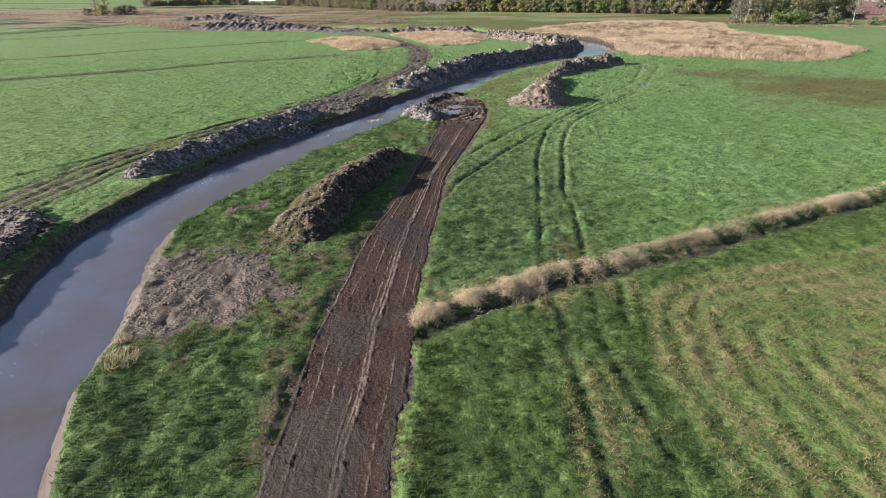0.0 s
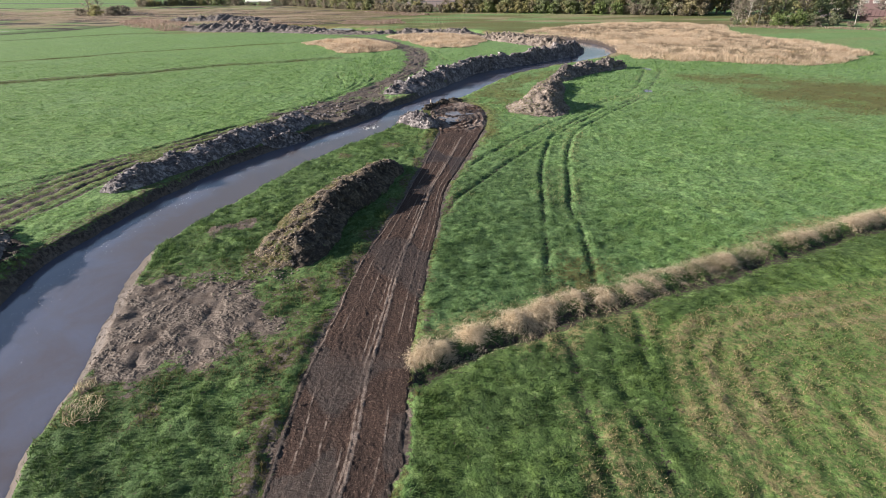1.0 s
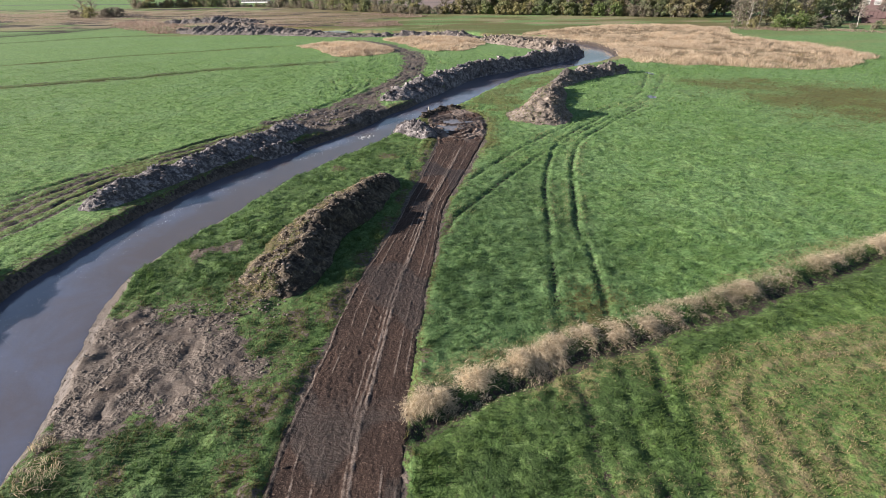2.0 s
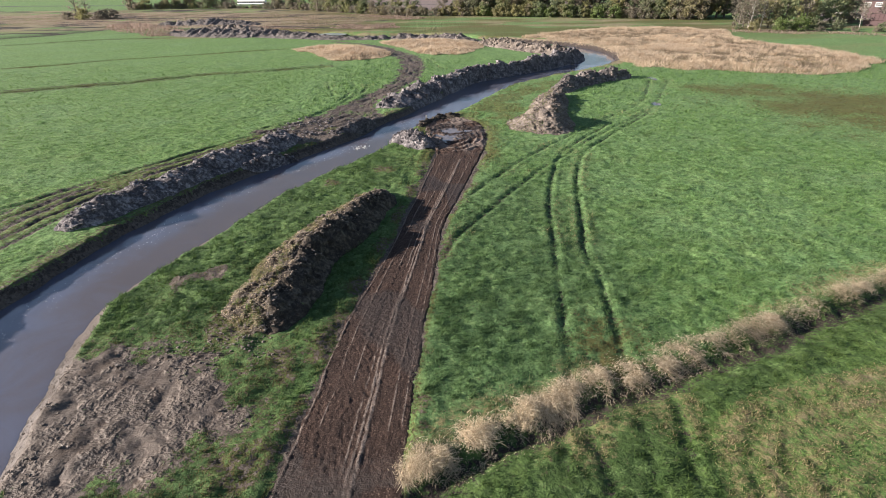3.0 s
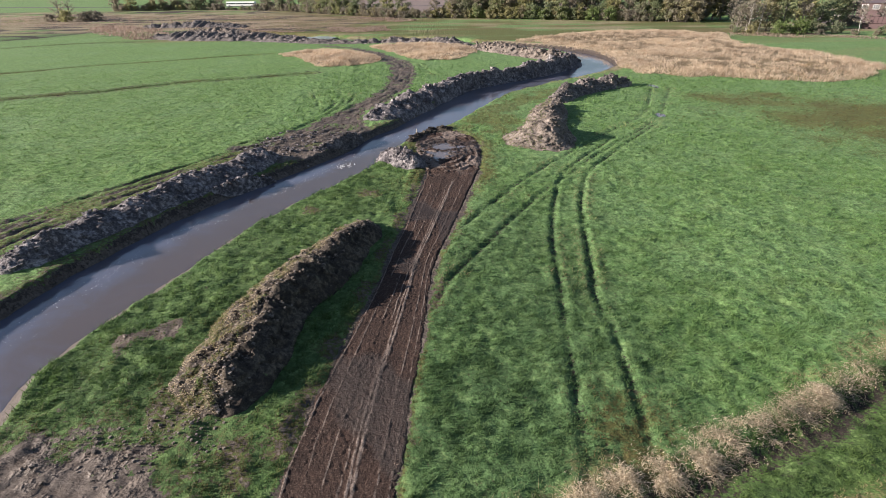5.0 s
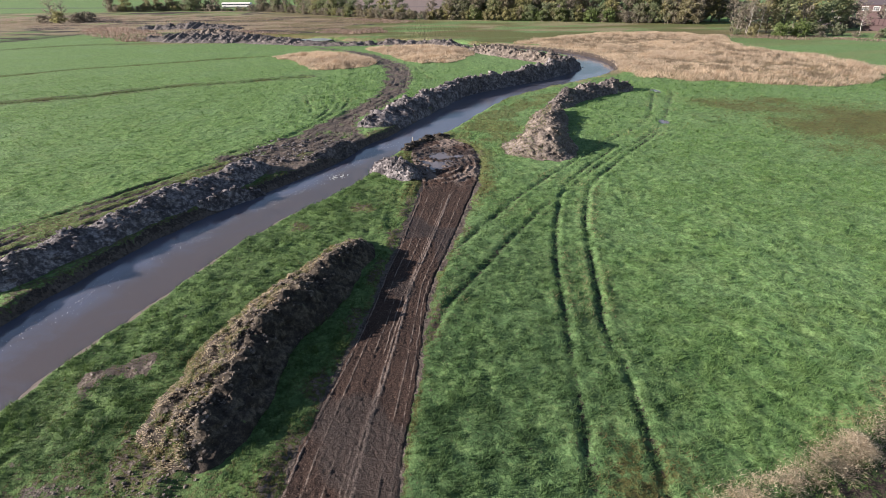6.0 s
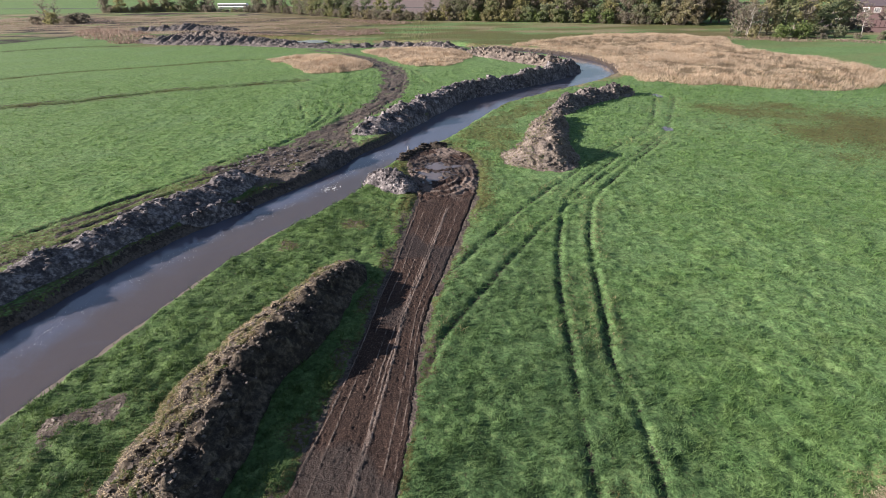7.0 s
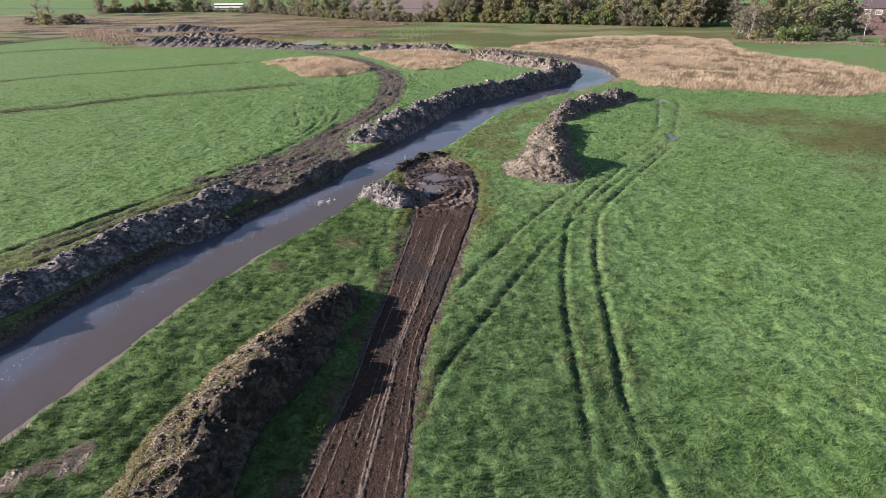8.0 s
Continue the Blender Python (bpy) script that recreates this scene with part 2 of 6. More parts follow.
def land(x, y):
    """Height of the ground and what covers it, at plan places."""
    n = np.zeros(x.shape)
    cover = {k: n.copy() for k in ("soil", "mud", "sand", "straw", "lush", "ploughed", "bare", "weed_shade", "mown", "clods")}
    wob = fbm(x, y, 1.4, 3, 3) - 0.5
    fine = fbm(x, y, 0.35, 2, 9) - 0.5
    close = 1 - smooth(70, 130, y)
    h = 0.10 * (fbm(x, y, 14, 2, 1) - 0.5)
    tuft = clod(x, y, 0.52, 5) * smooth(0.3, 0.62, fbm(x, y, 1.9, 2, 7))
    h += 0.09 * wob * (0.6 + 0.4 * close) + 0.10 * fine * close + (0.10 + 0.05 * ((x < -1) & (x > -20))) * (tuft - 0.3)
    # far land lifts very gently
    h += 0.004 * np.clip(y - 420, 0, 400)
    # verge left of the track: coarse grass tussocks
    lush = smooth(0.42, 0.62, fbm(x, y, 7, 3, 21))
    d_h, s_h, side_h = near(x, y, hedge_line, 60)
    south = (side_h < 0) & (x > -1)
    cover["lush"] = np.where(x < -1, 0.42, np.where(south, 0.25 + 0.3 * lush, 0.10 + 0.35 * lush))
    cover["lush"] = np.where(x < -22, 0.62, cover["lush"])
    weedy_shade = np.maximum((0.8 + 0.2 * smooth(26, 15, y)) * smooth(66, 50, y) * smooth(-1, -4, x) * smooth(-20, -17, x), np.maximum(south * smooth(14, 6, x), (~south) * smooth(17, 4, x) * smooth(-1.5, -0.5, x) * smooth(66, 38, y)))
    cover["mown"] = np.where(south, 1.0, 0.55 * smooth(-0.5, -2.0, x) * smooth(-22, -19, x) * smooth(78, 62, y) + 0.10 * smooth(-21, -23, x))
    # dark weed tone south of the hedge: rough grass plus painted reed shade
    weedy_shade = np.maximum(weedy_shade, 0.9 * np.exp(-((d_h * side_h + 1.8) / 1.3) ** 2) * (x > -1))
    cover["weed_shade"] = weedy_shade * (0.72 + 0.4 * smooth(0.35, 0.6, fbm(x, y, 1.6, 3, 25)))
    dry = smooth(0.50, 0.66, fbm(x, y, 2.6, 3, 23)) * (x < -1) * (x > -20) * (y < 75)
    cover["bare"] = np.maximum(cover["bare"], 0.22 * dry)
    # mowing swaths
    d_s, s_s, side_s = near(x, y, swath_line, 40)
    d_s = d_s * side_s
    rows = np.cos((d_s + 0.35 * (fbm(x, y, 3.0, 2, 31) - 0.5)) * 2 * math.pi / 1.15)
    patch = smooth(0.34, 0.62, fbm(x, y, 3.5, 3, 33))
    cover["straw"] = np.where(south & (d_s > -0.6) & (d_s < 39), smooth(-0.5, 1.0, rows) * (0.10 + 0.12 * patch) + 0.31 + 0.18 * patch, 0.0)
    h = np.where(south & (d_s > -0.8) & (d_s < 39), h * 0.7 + 0.025 * rows, h)
    # ditch under the dry reeds
    h -= 0.34 * np.exp(-((d_h * side_h + 0.85 + 0.9 * wob) / 0.65) ** 2) * (x > -1.3)
    h += 0.16 * np.exp(-((d_h * side_h - 0.2) / 0.7) ** 2) * (x > -1.3)
    # soil of the bed, spread wider to paint the ditch's shade
    cover["soil"] = np.maximum(cover["soil"], 0.65 * np.exp(-((d_h * side_h + 0.85 + 0.9 * wob) / 0.6) ** 2) * (x > -1.3))
    cover["straw"] = np.maximum(cover["straw"], 0.55 * np.exp(-((d_h * side_h - 0.9) / 1.1) ** 2) * (x > -1.3) * patch)
    # ruts
    for points, depth in RUTS:
        d, s, _ = near(x, y, curve_through(points, 0.7), 2.0)
        d = np.abs(d + 0.12 * (fbm(x, y, 1.1, 2, 41) - 0.5))
        gone = 0.55 + 0.45 * smooth(0.3, 0.5, fbm(x, y, 2.5, 2, 43))
        wide = 0.19 + 0.16 * smooth(62, 80, y) + 0.08 * smooth(30, 24, y)
        fresh = 0.92 - 0.2 * smooth(38, 26, y)
        h -= 0.76 * fresh * depth * gone * (np.exp(-(d / wide) ** 2) - 0.35 * np.exp(-((d - 0.42) / 0.16) ** 2))
        cover["soil"] = np.maximum(cover["soil"], min(0.55, 4.2 * depth) * fresh * gone * np.exp(-(d / (wide + 0.03)) ** 2))
        cover["straw"] = np.maximum(cover["straw"], (0.30 + 0.25 * smooth(31, 25, y)) * np.exp(-((d - 0.55) / 0.5) ** 2) * patch)
    # drains across the western meadow
    for points, width, worn, dark in DRAINS:
        d = near(x, y, curve_through(points, 2.0), 8.0)[0]
        ragged = 0.35 + 1.3 * fbm(x, y, 3.5, 3, 48)
        h -= 0.5 * np.exp(-(d / (0.5 * width)) ** 2) * ragged
        cover["soil"] = np.maximum(cover["soil"], dark * np.exp(-(d / (0.5 * width)) ** 2) * ragged)
        cover["weed_shade"] = np.maximum(cover["weed_shade"], np.exp(-(d / width) ** 2))
        cover["bare"] = np.maximum(cover["bare"], 0.6 * np.exp(-(d / (worn + 0.5 * width)) ** 2) * ragged)
        if worn > 1.5:
            cover["soil"] = np.maximum(cover["soil"], 0.7 * np.exp(-((d - 1.7) / 0.3) ** 2) * ragged)
    # brown wheel-worn band west of the river
    d = near(x, y, curve_through([(-32.5, 28.3), (-30.8, 36.9), (-28.9, 45.0), (-24.6, 51.7), (-20.8, 57.9), (-16.9, 63.0)], 1.0), 8.0)[0]
    band = np.exp(-(d / 3.0) ** 4)
    lanes = smooth(0.2, 0.9, np.cos((d + 0.5 * (fbm(x, y, 6, 2, 52) - 0.5)) * 2 * math.pi / 1.3)) * smooth(0.3, 0.5, fbm(x, y, 5, 2, 57))
    cover["mud"] = np.maximum(cover["mud"], band * (0.22 + 0.85 * lanes) * (0.6 + fbm(x, y, 3, 2, 51)))
    cover["soil"] = np.maximum(cover["soil"], 0.55 * band * lanes)
    cover["bare"] = np.maximum(cover["bare"], 0.72 * band)
    h -= 0.11 * band * lanes
    # trampled way to the far track
    way = smooth(-0.7, 0.7, inside(x, y, WAY) + 2.2 * wob)
    d = near(x, y, curve_through(FAR_TRACK, 1.0), 12.0)[0]
    lane = smooth(3.6, 2.2, d) * smooth(0.0, 0.9, np.cos((d + 0.5 * (fbm(x, y, 4, 2, 54) - 0.5)) * 2 * math.pi / 1.15)) * smooth(0.34, 0.56, fbm(x, y, 5, 2, 56))
    churn = fbm(x, y, 1.1, 3, 53)
    cover["mud"] = np.maximum(cover["mud"], way * (0.55 + 0.5 * smooth(0.25, 0.5, churn)))
    cover["soil"] = np.maximum(cover["soil"], way * np.maximum(0.72 * lane, 0.45 * smooth(0.5, 0.65, churn)))
    h += way * (0.07 * (churn - 0.5) + 0.06 * (clod(x, y, 0.45, 55) - 0.5) - 0.06 * lane - 0.03)
    # bare patches
    m = smooth(-1.0, 0.9, inside(x, y, MUD) + 3.6 * wob + 1.2 * fine)
    lumps = clod(x, y, 0.30, 61) * smooth(0.45, 0.6, fbm(x, y, 2.0, 2, 63))
    crack = smooth(0.05, 0.0, np.abs(fbm(x, y, 1.6, 3, 62) - 0.5)) * smooth(0.4, 0.6, fbm(x, y, 3.0, 2, 66))
    trod = smooth(-3.4, 0.4, inside(x, y, MUD) + 4.5 * wob + 2.0 * fine)
    cover["bare"] = np.maximum(cover["bare"], 0.6 * trod)
    cover["mud"] = np.maximum(cover["mud"], 0.3 * trod)
    worn = smooth(-1.0, 1.2, inside(x, y, [(-9, 20), (-6.3, 20), (-6.0, 27), (-7, 29.5), (-11, 29.5), (-12, 26)]) + 5 * wob + 2 * fine)
    cover["bare"] = np.maximum(cover["bare"], 0.42 * worn)
    cover["mud"] = np.maximum(cover["mud"], 0.14 * worn)
    worn = smooth(-2.0, 2.5, inside(x, y, [(-1, 71), (5, 73), (8, 64), (12, 80), (18, 89), (26, 98), (18, 96), (8, 84), (3, 76)]) + 6 * wob + 8 * (fbm(x, y, 4, 3, 70) - 0.5))
    cover["bare"] = np.maximum(cover["bare"], 0.72 * worn)
    burnt = np.exp(-((x - 7.6) / 2.0) ** 2) * smooth(31, 26, y) * ((side_h > 0) & (x > -1))
    cover["bare"] = np.maximum(cover["bare"], 0.8 * burnt * smooth(0.3, 0.55, fbm(x, y, 0.8, 3, 68)))
    h = h * (1 - 0.5 * m) + m * (0.085 * lumps - 0.03 * crack - 0.05 + 0.08 * fine + 0.07 * wob)
    d = near(x, y, curve_through([(-12.8, 26.2), (-13.3, 24.2), (-14.0, 21.9), (-14.6, 19.3)], 0.5), 2)[0]
    h -= m * 0.06 * np.exp(-((d + 0.15 * wob) / 0.12) ** 2)
    # treads and smeared edges, rough towards the grass
    rough = smooth(2.6, 0.3, inside(x, y, MUD) + 1.5 * wob) * smooth(20.5, 24, y + 2 * wob)
    cover["clods"] = np.maximum(rough, np.exp(-((d + 0.4 * wob) / 0.5) ** 2))
    h += m * (0.20 * rough * (fbm(x, y, 0.5, 3, 58) - 0.5) + 0.05 * (fbm(x, y * 1.6, 0.5, 3, 59) - 0.5))
    for tread in ([(-15.9, 22.6), (-14.9, 23.6), (-14.2, 25.0)], [(-11.6, 25.6), (-11.3, 23.6), (-11.5, 21.8)], [(-16.0, 20.2), (-15.2, 20.9)], [(-13.2, 20.0), (-13.0, 18.6)]):
        e = near(x, y, curve_through(tread, 0.4), 1.5)[0] + 0.25 * wob
        h -= m * 0.055 * (np.exp(-(e / 0.16) ** 2) - 0.5 * np.exp(-((e - 0.28) / 0.12) ** 2))
    cover["mud"] = np.maximum(cover["mud"], m)
    cover["soil"] = np.maximum(cover["soil"], m * 0.30 * rough * smooth(0.4, 0.6, fbm(x, y, 0.6, 2, 60)))
    cover["soil"] = np.maximum(cover["soil"], m * 0.25 * smooth(0.45, 0.7, fbm(x, y, 1.2, 3, 64)) + m * 0.12 * lumps)
    m = smooth(-0.6, 0.6, inside(x, y, LANDING) + 2.4 * wob)
    h = h + m * (0.14 * clod(x, y, 0.9, 65) * fbm(x, y, 2, 2, 67) - 0.05)
    cover["mud"] = np.maximum(cover["mud"], m * 0.9)
    cover["bare"] = np.maximum(cover["bare"], m * 0.8)
    for cx, cy, rx, ry in ((-6.1, 73.6, 1.3, 2.3), (-11.5, 64.8, 1.6, 1.6)):  # grass left standing in it
        g = smooth(1.25, 0.75, np.hypot((x - cx) / rx, (y - cy) / ry) + 0.9 * wob) * (0.95 if cx > -8 else 0.55)
        cover["mud"] = cover["mud"] * (1 - g)
        cover["soil"] = cover["soil"] * (1 - g)
    m = smooth(-0.6, 0.8, inside(x, y, DARK_SPOIL) + 2.4 * wob)
    h += m * (0.5 * clod(x, y, 1.1, 69) * fbm(x, y, 2, 2, 71) + 0.1)
    cover["soil"] = np.maximum(cover["soil"], m * 0.9)
    for cx, cy, r in ((-14.3, 32.1, 0.8), (-13.0, 32.9, 0.5), (-9.7, 27.5, 0.9), (-7.0, 19.5, 0.9), (-7.0, 16.6, 0.7), (-9.1, 47.9, 0.6), (-4.7, 50.6, 0.9), (-11.3, 15.9, 0.5), (-7.1, 25.1, 0.7), (-10.8, 28.4, 0.8)):
        m = smooth(0.3, -0.3, np.hypot(x - cx, (y - cy) * 0.8) - r + 2.2 * wob)
        cover["mud"] = np.maximum(cover["mud"], (0.75 if cx < -12 else 0.42) * m)
        cover["bare"] = np.maximum(cover["bare"], 0.8 * m)
        h += m * 0.08 * clod(x, y, 0.4, 73)
    m = smooth(-9, 9, inside(x, y, BROWN_WET) + 22 * (fbm(x * 0.6, y, 6, 4, 75) - 0.5))
    cover["bare"] = np.maximum(cover["bare"], m * (0.68 + 0.4 * smooth(0.3, 0.65, fbm(x * 0.7, y, 3.0, 3, 78))))
    m = smooth(3, 8, y - 95) * smooth(120, 100, y) * smooth(30, 44, x) * 0.5
    cover["straw"] = np.maximum(cover["straw"], m * patch)
    for poly in REED_BEDS:
        m = smooth(-0.3, 0.3, inside(x, y, poly) + 4 * (fbm(x, y, 5, 2, 77) - 0.5) - 0.2)
        if poly is REED_BEDS[3]:
            cover["straw"] = np.maximum(cover["straw"], m * (0.45 + 0.6 * smooth(0.3, 0.6, fbm(x * 0.3, y, 10, 3, 96))))
            continue
        cover["straw"] = np.maximum(cover["straw"], m)
        h += smooth(-1.0, 5.0, inside(x, y, poly)) * (0.15 + 0.3 * fbm(x, y, 4, 2, 79))
    # marshy land beyond, and the far fields, which run askew to the near ones
    yy = y * (1 - np.clip(y / 240, 0, 1.4) * (0.10 - 0.0019 * np.clip(x, -75, 130)))
    marsh = smooth(150, 172, yy) * smooth(258, 236, yy) * smooth(7, -7, x + 30 - (yy - 180) * 0.42 + 10 * (fbm(x, yy, 14, 2, 80) - 0.5)) * smooth(0.30, 0.5, fbm(x * 0.45, y, 7, 4, 81))
    cover["straw"] = np.maximum(cover["straw"], 0.9 * marsh)
    cover["soil"] = np.maximum(cover["soil"], 0.9 * smooth(0.05, 0.4, marsh) * smooth(0.52, 0.66, fbm(x * 0.3, y, 6, 4, 89)))
    mott = smooth(150, 165, y) * smooth(4, 18, x) * smooth(236, 222, y)
    cover["bare"] = np.maximum(cover["bare"], 0.9 * mott * smooth(186, 172, y) * smooth(60, 40, x) * smooth(0.30, 0.48, fbm(x * 0.35, y, 7, 4, 90)))
    cover["straw"] = np.maximum(cover["straw"], 0.8 * mott * smooth(0.52, 0.64, fbm(x * 0.35, y, 9, 4, 92)))
    cover["bare"] = np.maximum(cover["bare"], 0.8 * smooth(158, 170, yy) * smooth(240, 230, yy) * smooth(20, 0, x) * smooth(0.5, 0.62, fbm(x * 0.45, y, 8, 4, 86)))
    cover["bare"] = np.maximum(cover["bare"], 0.5 * smooth(150, 170, yy) * smooth(0.5, 0.65, fbm(x * 0.3, yy, 14, 3, 83)) * smooth(260, 240, yy) * smooth(70, 40, x))
    dull = np.maximum(smooth(168, 178, y), 0.6 * smooth(108, 130, y) * smooth(40, 60, x)) * smooth(262, 240, yy) * smooth(-110, -80, x) * smooth(150, 120, x)
    cover["bare"] = np.maximum(cover["bare"], dull * (0.38 + 0.5 * smooth(0.35, 0.6, fbm(x * 0.4, y, 9, 3, 94))))
    cover["straw"] = np.maximum(cover["straw"], 0.75 * dull * smooth(0.48, 0.62, fbm(x * 0.25, y, 7, 3, 95)))
    cover["ploughed"] = smooth(262, 268, yy) * smooth(-75, -70, x) * smooth(100, 90, x)
    m = smooth(186, 200, yy) * smooth(240, 230, yy) * smooth(25, 45, x)
    cover["straw"] = np.maximum(cover["straw"], 0.75 * m * smooth(0.42, 0.62, fbm(x * 0.3, y, 9, 3, 82)))
    cover["lush"] = np.where(inside(x, y, LAWN) > 0, 1.0, cover["lush"])
    cover["straw"] = np.where(inside(x, y, LAWN) > 0, 0.0, cover["straw"])
    # worn soil round the turning place and the meadow's edge by the stream
    m = smooth(5.5, 2.0, np.hypot(x - 2.5, (y - 72.5) * 0.6)) * smooth(0.4, 0.62, fbm(x, y, 1.8, 3, 84))
    cover["bare"] = np.maximum(cover["bare"], 0.7 * m)
    # the river and its banks
    d, s, side = near(x, y, river_mid, 16.0)
    half = np.interp(s, river_run, river_half)
    edge = d - half + 0.35 * wob + 0.3 * (fbm(x, y, 3.0, 2, 85) - 0.5)
    west = side > 0
    bw = np.where(west, 0.55 + 0.45 * smooth(43, 52, y) * smooth(68, 60, y), 0.45 + 0.75 * smooth(66, 56, y) - 0.45 * smooth(28, 16, y)) + 0.45 * smooth(105, 150, y)
    k = sat(edge / bw)
    k = np.where(west, smooth(0, 1, k), np.where(y < 60, k ** 1.4, k ** 0.8))
    bank = WATER - 0.03 + (h - WATER + 0.03) * k
    h = np.where(edge < 0, WATER - 0.03 - 0.8 * sat(-edge / 1.2), np.where(edge < bw, bank + 0.06 * fine, h))
    raw = smooth(bw * 1.05, bw * 0.6, edge + 0.4 * wob)
    cover["mud"] = np.where(west, np.maximum(cover["mud"], raw), cover["mud"])
    cover["soil"] = np.where(west, np.maximum(cover["soil"], raw * (0.3 + 0.45 * smooth(0.2, 0.9, k))), cover["soil"] * (1 - raw))
    pale = raw * smooth(66, 56, y)
    cover["sand"] = np.where(west, 0.0, pale)
    cover["straw"] = np.maximum(cover["straw"], 0.8 * smooth(4.0, 1.0, edge) * smooth(92, 104, y) * (~west) * smooth(0.35, 0.6, fbm(x, y, 3, 2, 88)))
    cover["mud"] = np.where(west, cover["mud"], np.maximum(cover["mud"], 0.8 * raw * smooth(60, 75, y) * smooth(112, 92, y)))
    cover["bare"] = np.where(west, cover["bare"], np.maximum(cover["bare"], 0.8 * smooth(1.6, 0.4, edge) * smooth(80, 92, y) * smooth(114, 104, y)))
    far = smooth(104, 114, y) * smooth(172, 160, y) * (~west)
    cover["straw"] = np.maximum(cover["straw"], smooth(3.2, 2.2, edge) * far)
    cover["mud"] = np.maximum(cover["mud"], smooth(1.1, 0.7, edge) * far)
    cover["soil"] = np.maximum(cover["soil"], 0.8 * smooth(1.0, 0.4, edge) * far)
    brink = smooth(2.4, 0.8, edge + 1.5 * wob) * west * smooth(130, 115, y)
    cover["bare"] = np.maximum(cover["bare"], 0.75 * brink)
    cover["mud"] = np.maximum(cover["mud"], 0.4 * brink)
    cover["edge"] = edge
    for cx, cy, rx, ry in POOLS:
        q = np.hypot((x - cx) / rx, (y - cy) / ry) + 0.5 * wob
        m = smooth(1.7, 1.05, q)
        h = h * (1 - m) - 0.16 * m
        cover["mud"] = np.maximum(cover["mud"], 0.7 * smooth(1.5, 1.0, q))
    # bed of the dirt track
    d, s, _ = near(x, y, track_mid, 6.0)
    off = d - np.interp(s, track_run, track_half)
    m = smooth(0.35, -0.25, off + 0.5 * wob)
    h = h * (1 - m) - 0.085 * m
    h = h - 0.22 * smooth(-0.42, -0.7, off)
    verge = np.exp(-((off - 0.2) / (0.5 + 0.4 * ((x < -1) & (y < 32)))) ** 2) * np.where(x < np.interp(y, track_mid[:, 1], track_mid[:, 0]), 1.0, 0.8) * smooth(0.35, 0.65, fbm(x, y, 1.7, 2, 87)) * (y < 72)
    lip = smooth(0.2, -0.05, off) * (y < 72)
    cover["bare"] = np.maximum(cover["bare"], 0.6 * lip)
    cover["mud"] = np.maximum(cover["mud"], np.maximum(0.5 * verge, 0.9 * smooth(-0.05, -0.3, off + 0.8 * wob) * (y < 72)))
    cover["soil"] = np.maximum(cover["soil"], 0.35 * smooth(0.0, -0.3, off + 0.8 * wob) * (y < 72))
    cover["bare"] = np.maximum(cover["bare"], 0.9 * verge)
    cover["bare"] = np.maximum(cover["bare"], 0.85 * smooth(2.4, 0.0, off + 1.5 * wob) * smooth(46, 55, y) * (y < 76))
    cover["off"] = off
    cover["h"] = h
    return cover


# ---- mesh helpers ----
def grid_faces(rows, cols):
    i = (np.arange(rows - 1)[:, None] * cols + np.arange(cols - 1)[None, :]).ravel()
    return np.stack([i, i + 1, i + cols + 1, i + cols], 1)


def mesh_of(name, verts, faces, material, attrs=None, shade=True):
    """A mesh from arrays: n x 3 places and m x 3 or m x 4 corners."""
    verts, faces = np.asarray(verts, np.float32), np.asarray(faces, np.int32)
    me = bpy.data.meshes.new(name)
    k = faces.shape[1]
    me.vertices.add(len(verts))
    me.vertices.foreach_set("co", verts.ravel())
    me.loops.add(faces.size)
    me.loops.foreach_set("vertex_index", faces.ravel())
    me.polygons.add(len(faces))
    me.polygons.foreach_set("loop_start", np.arange(0, faces.size, k, dtype=np.int32))
    me.polygons.foreach_set("loop_total", np.full(len(faces), k, np.int32))
    me.polygons.foreach_set("use_smooth", np.full(len(faces), shade, bool))
    me.update(calc_edges=True)
    for key, values in (attrs or {}).items():
        me.attributes.new(key, "FLOAT", "POINT").data.foreach_set("value", np.asarray(values, np.float32))
    me.materials.append(material)
    return me


def part(name, bm, material, parent, label="", shade=False):
    """Links a bmesh as one mesh object under a thing or a part."""
    me = bpy.data.meshes.new(name)
    bm.to_mesh(me)
    bm.free()
    me.materials.append(material)
    for p in me.polygons:
        p.use_smooth = shade
    ob = new(name, me)
    ob.parent = parent
    return tagged(ob, label)


def box(bm, x0, y0, z0, x1, y1, z1):
    r = bmesh.ops.create_cube(bm, size=1.0)
    bmesh.ops.scale(bm, vec=(x1 - x0, y1 - y0, z1 - z0), verts=r["verts"])
    bmesh.ops.translate(bm, vec=((x0 + x1) / 2, (y0 + y1) / 2, (z0 + z1) / 2), verts=r["verts"])
    return r["verts"]


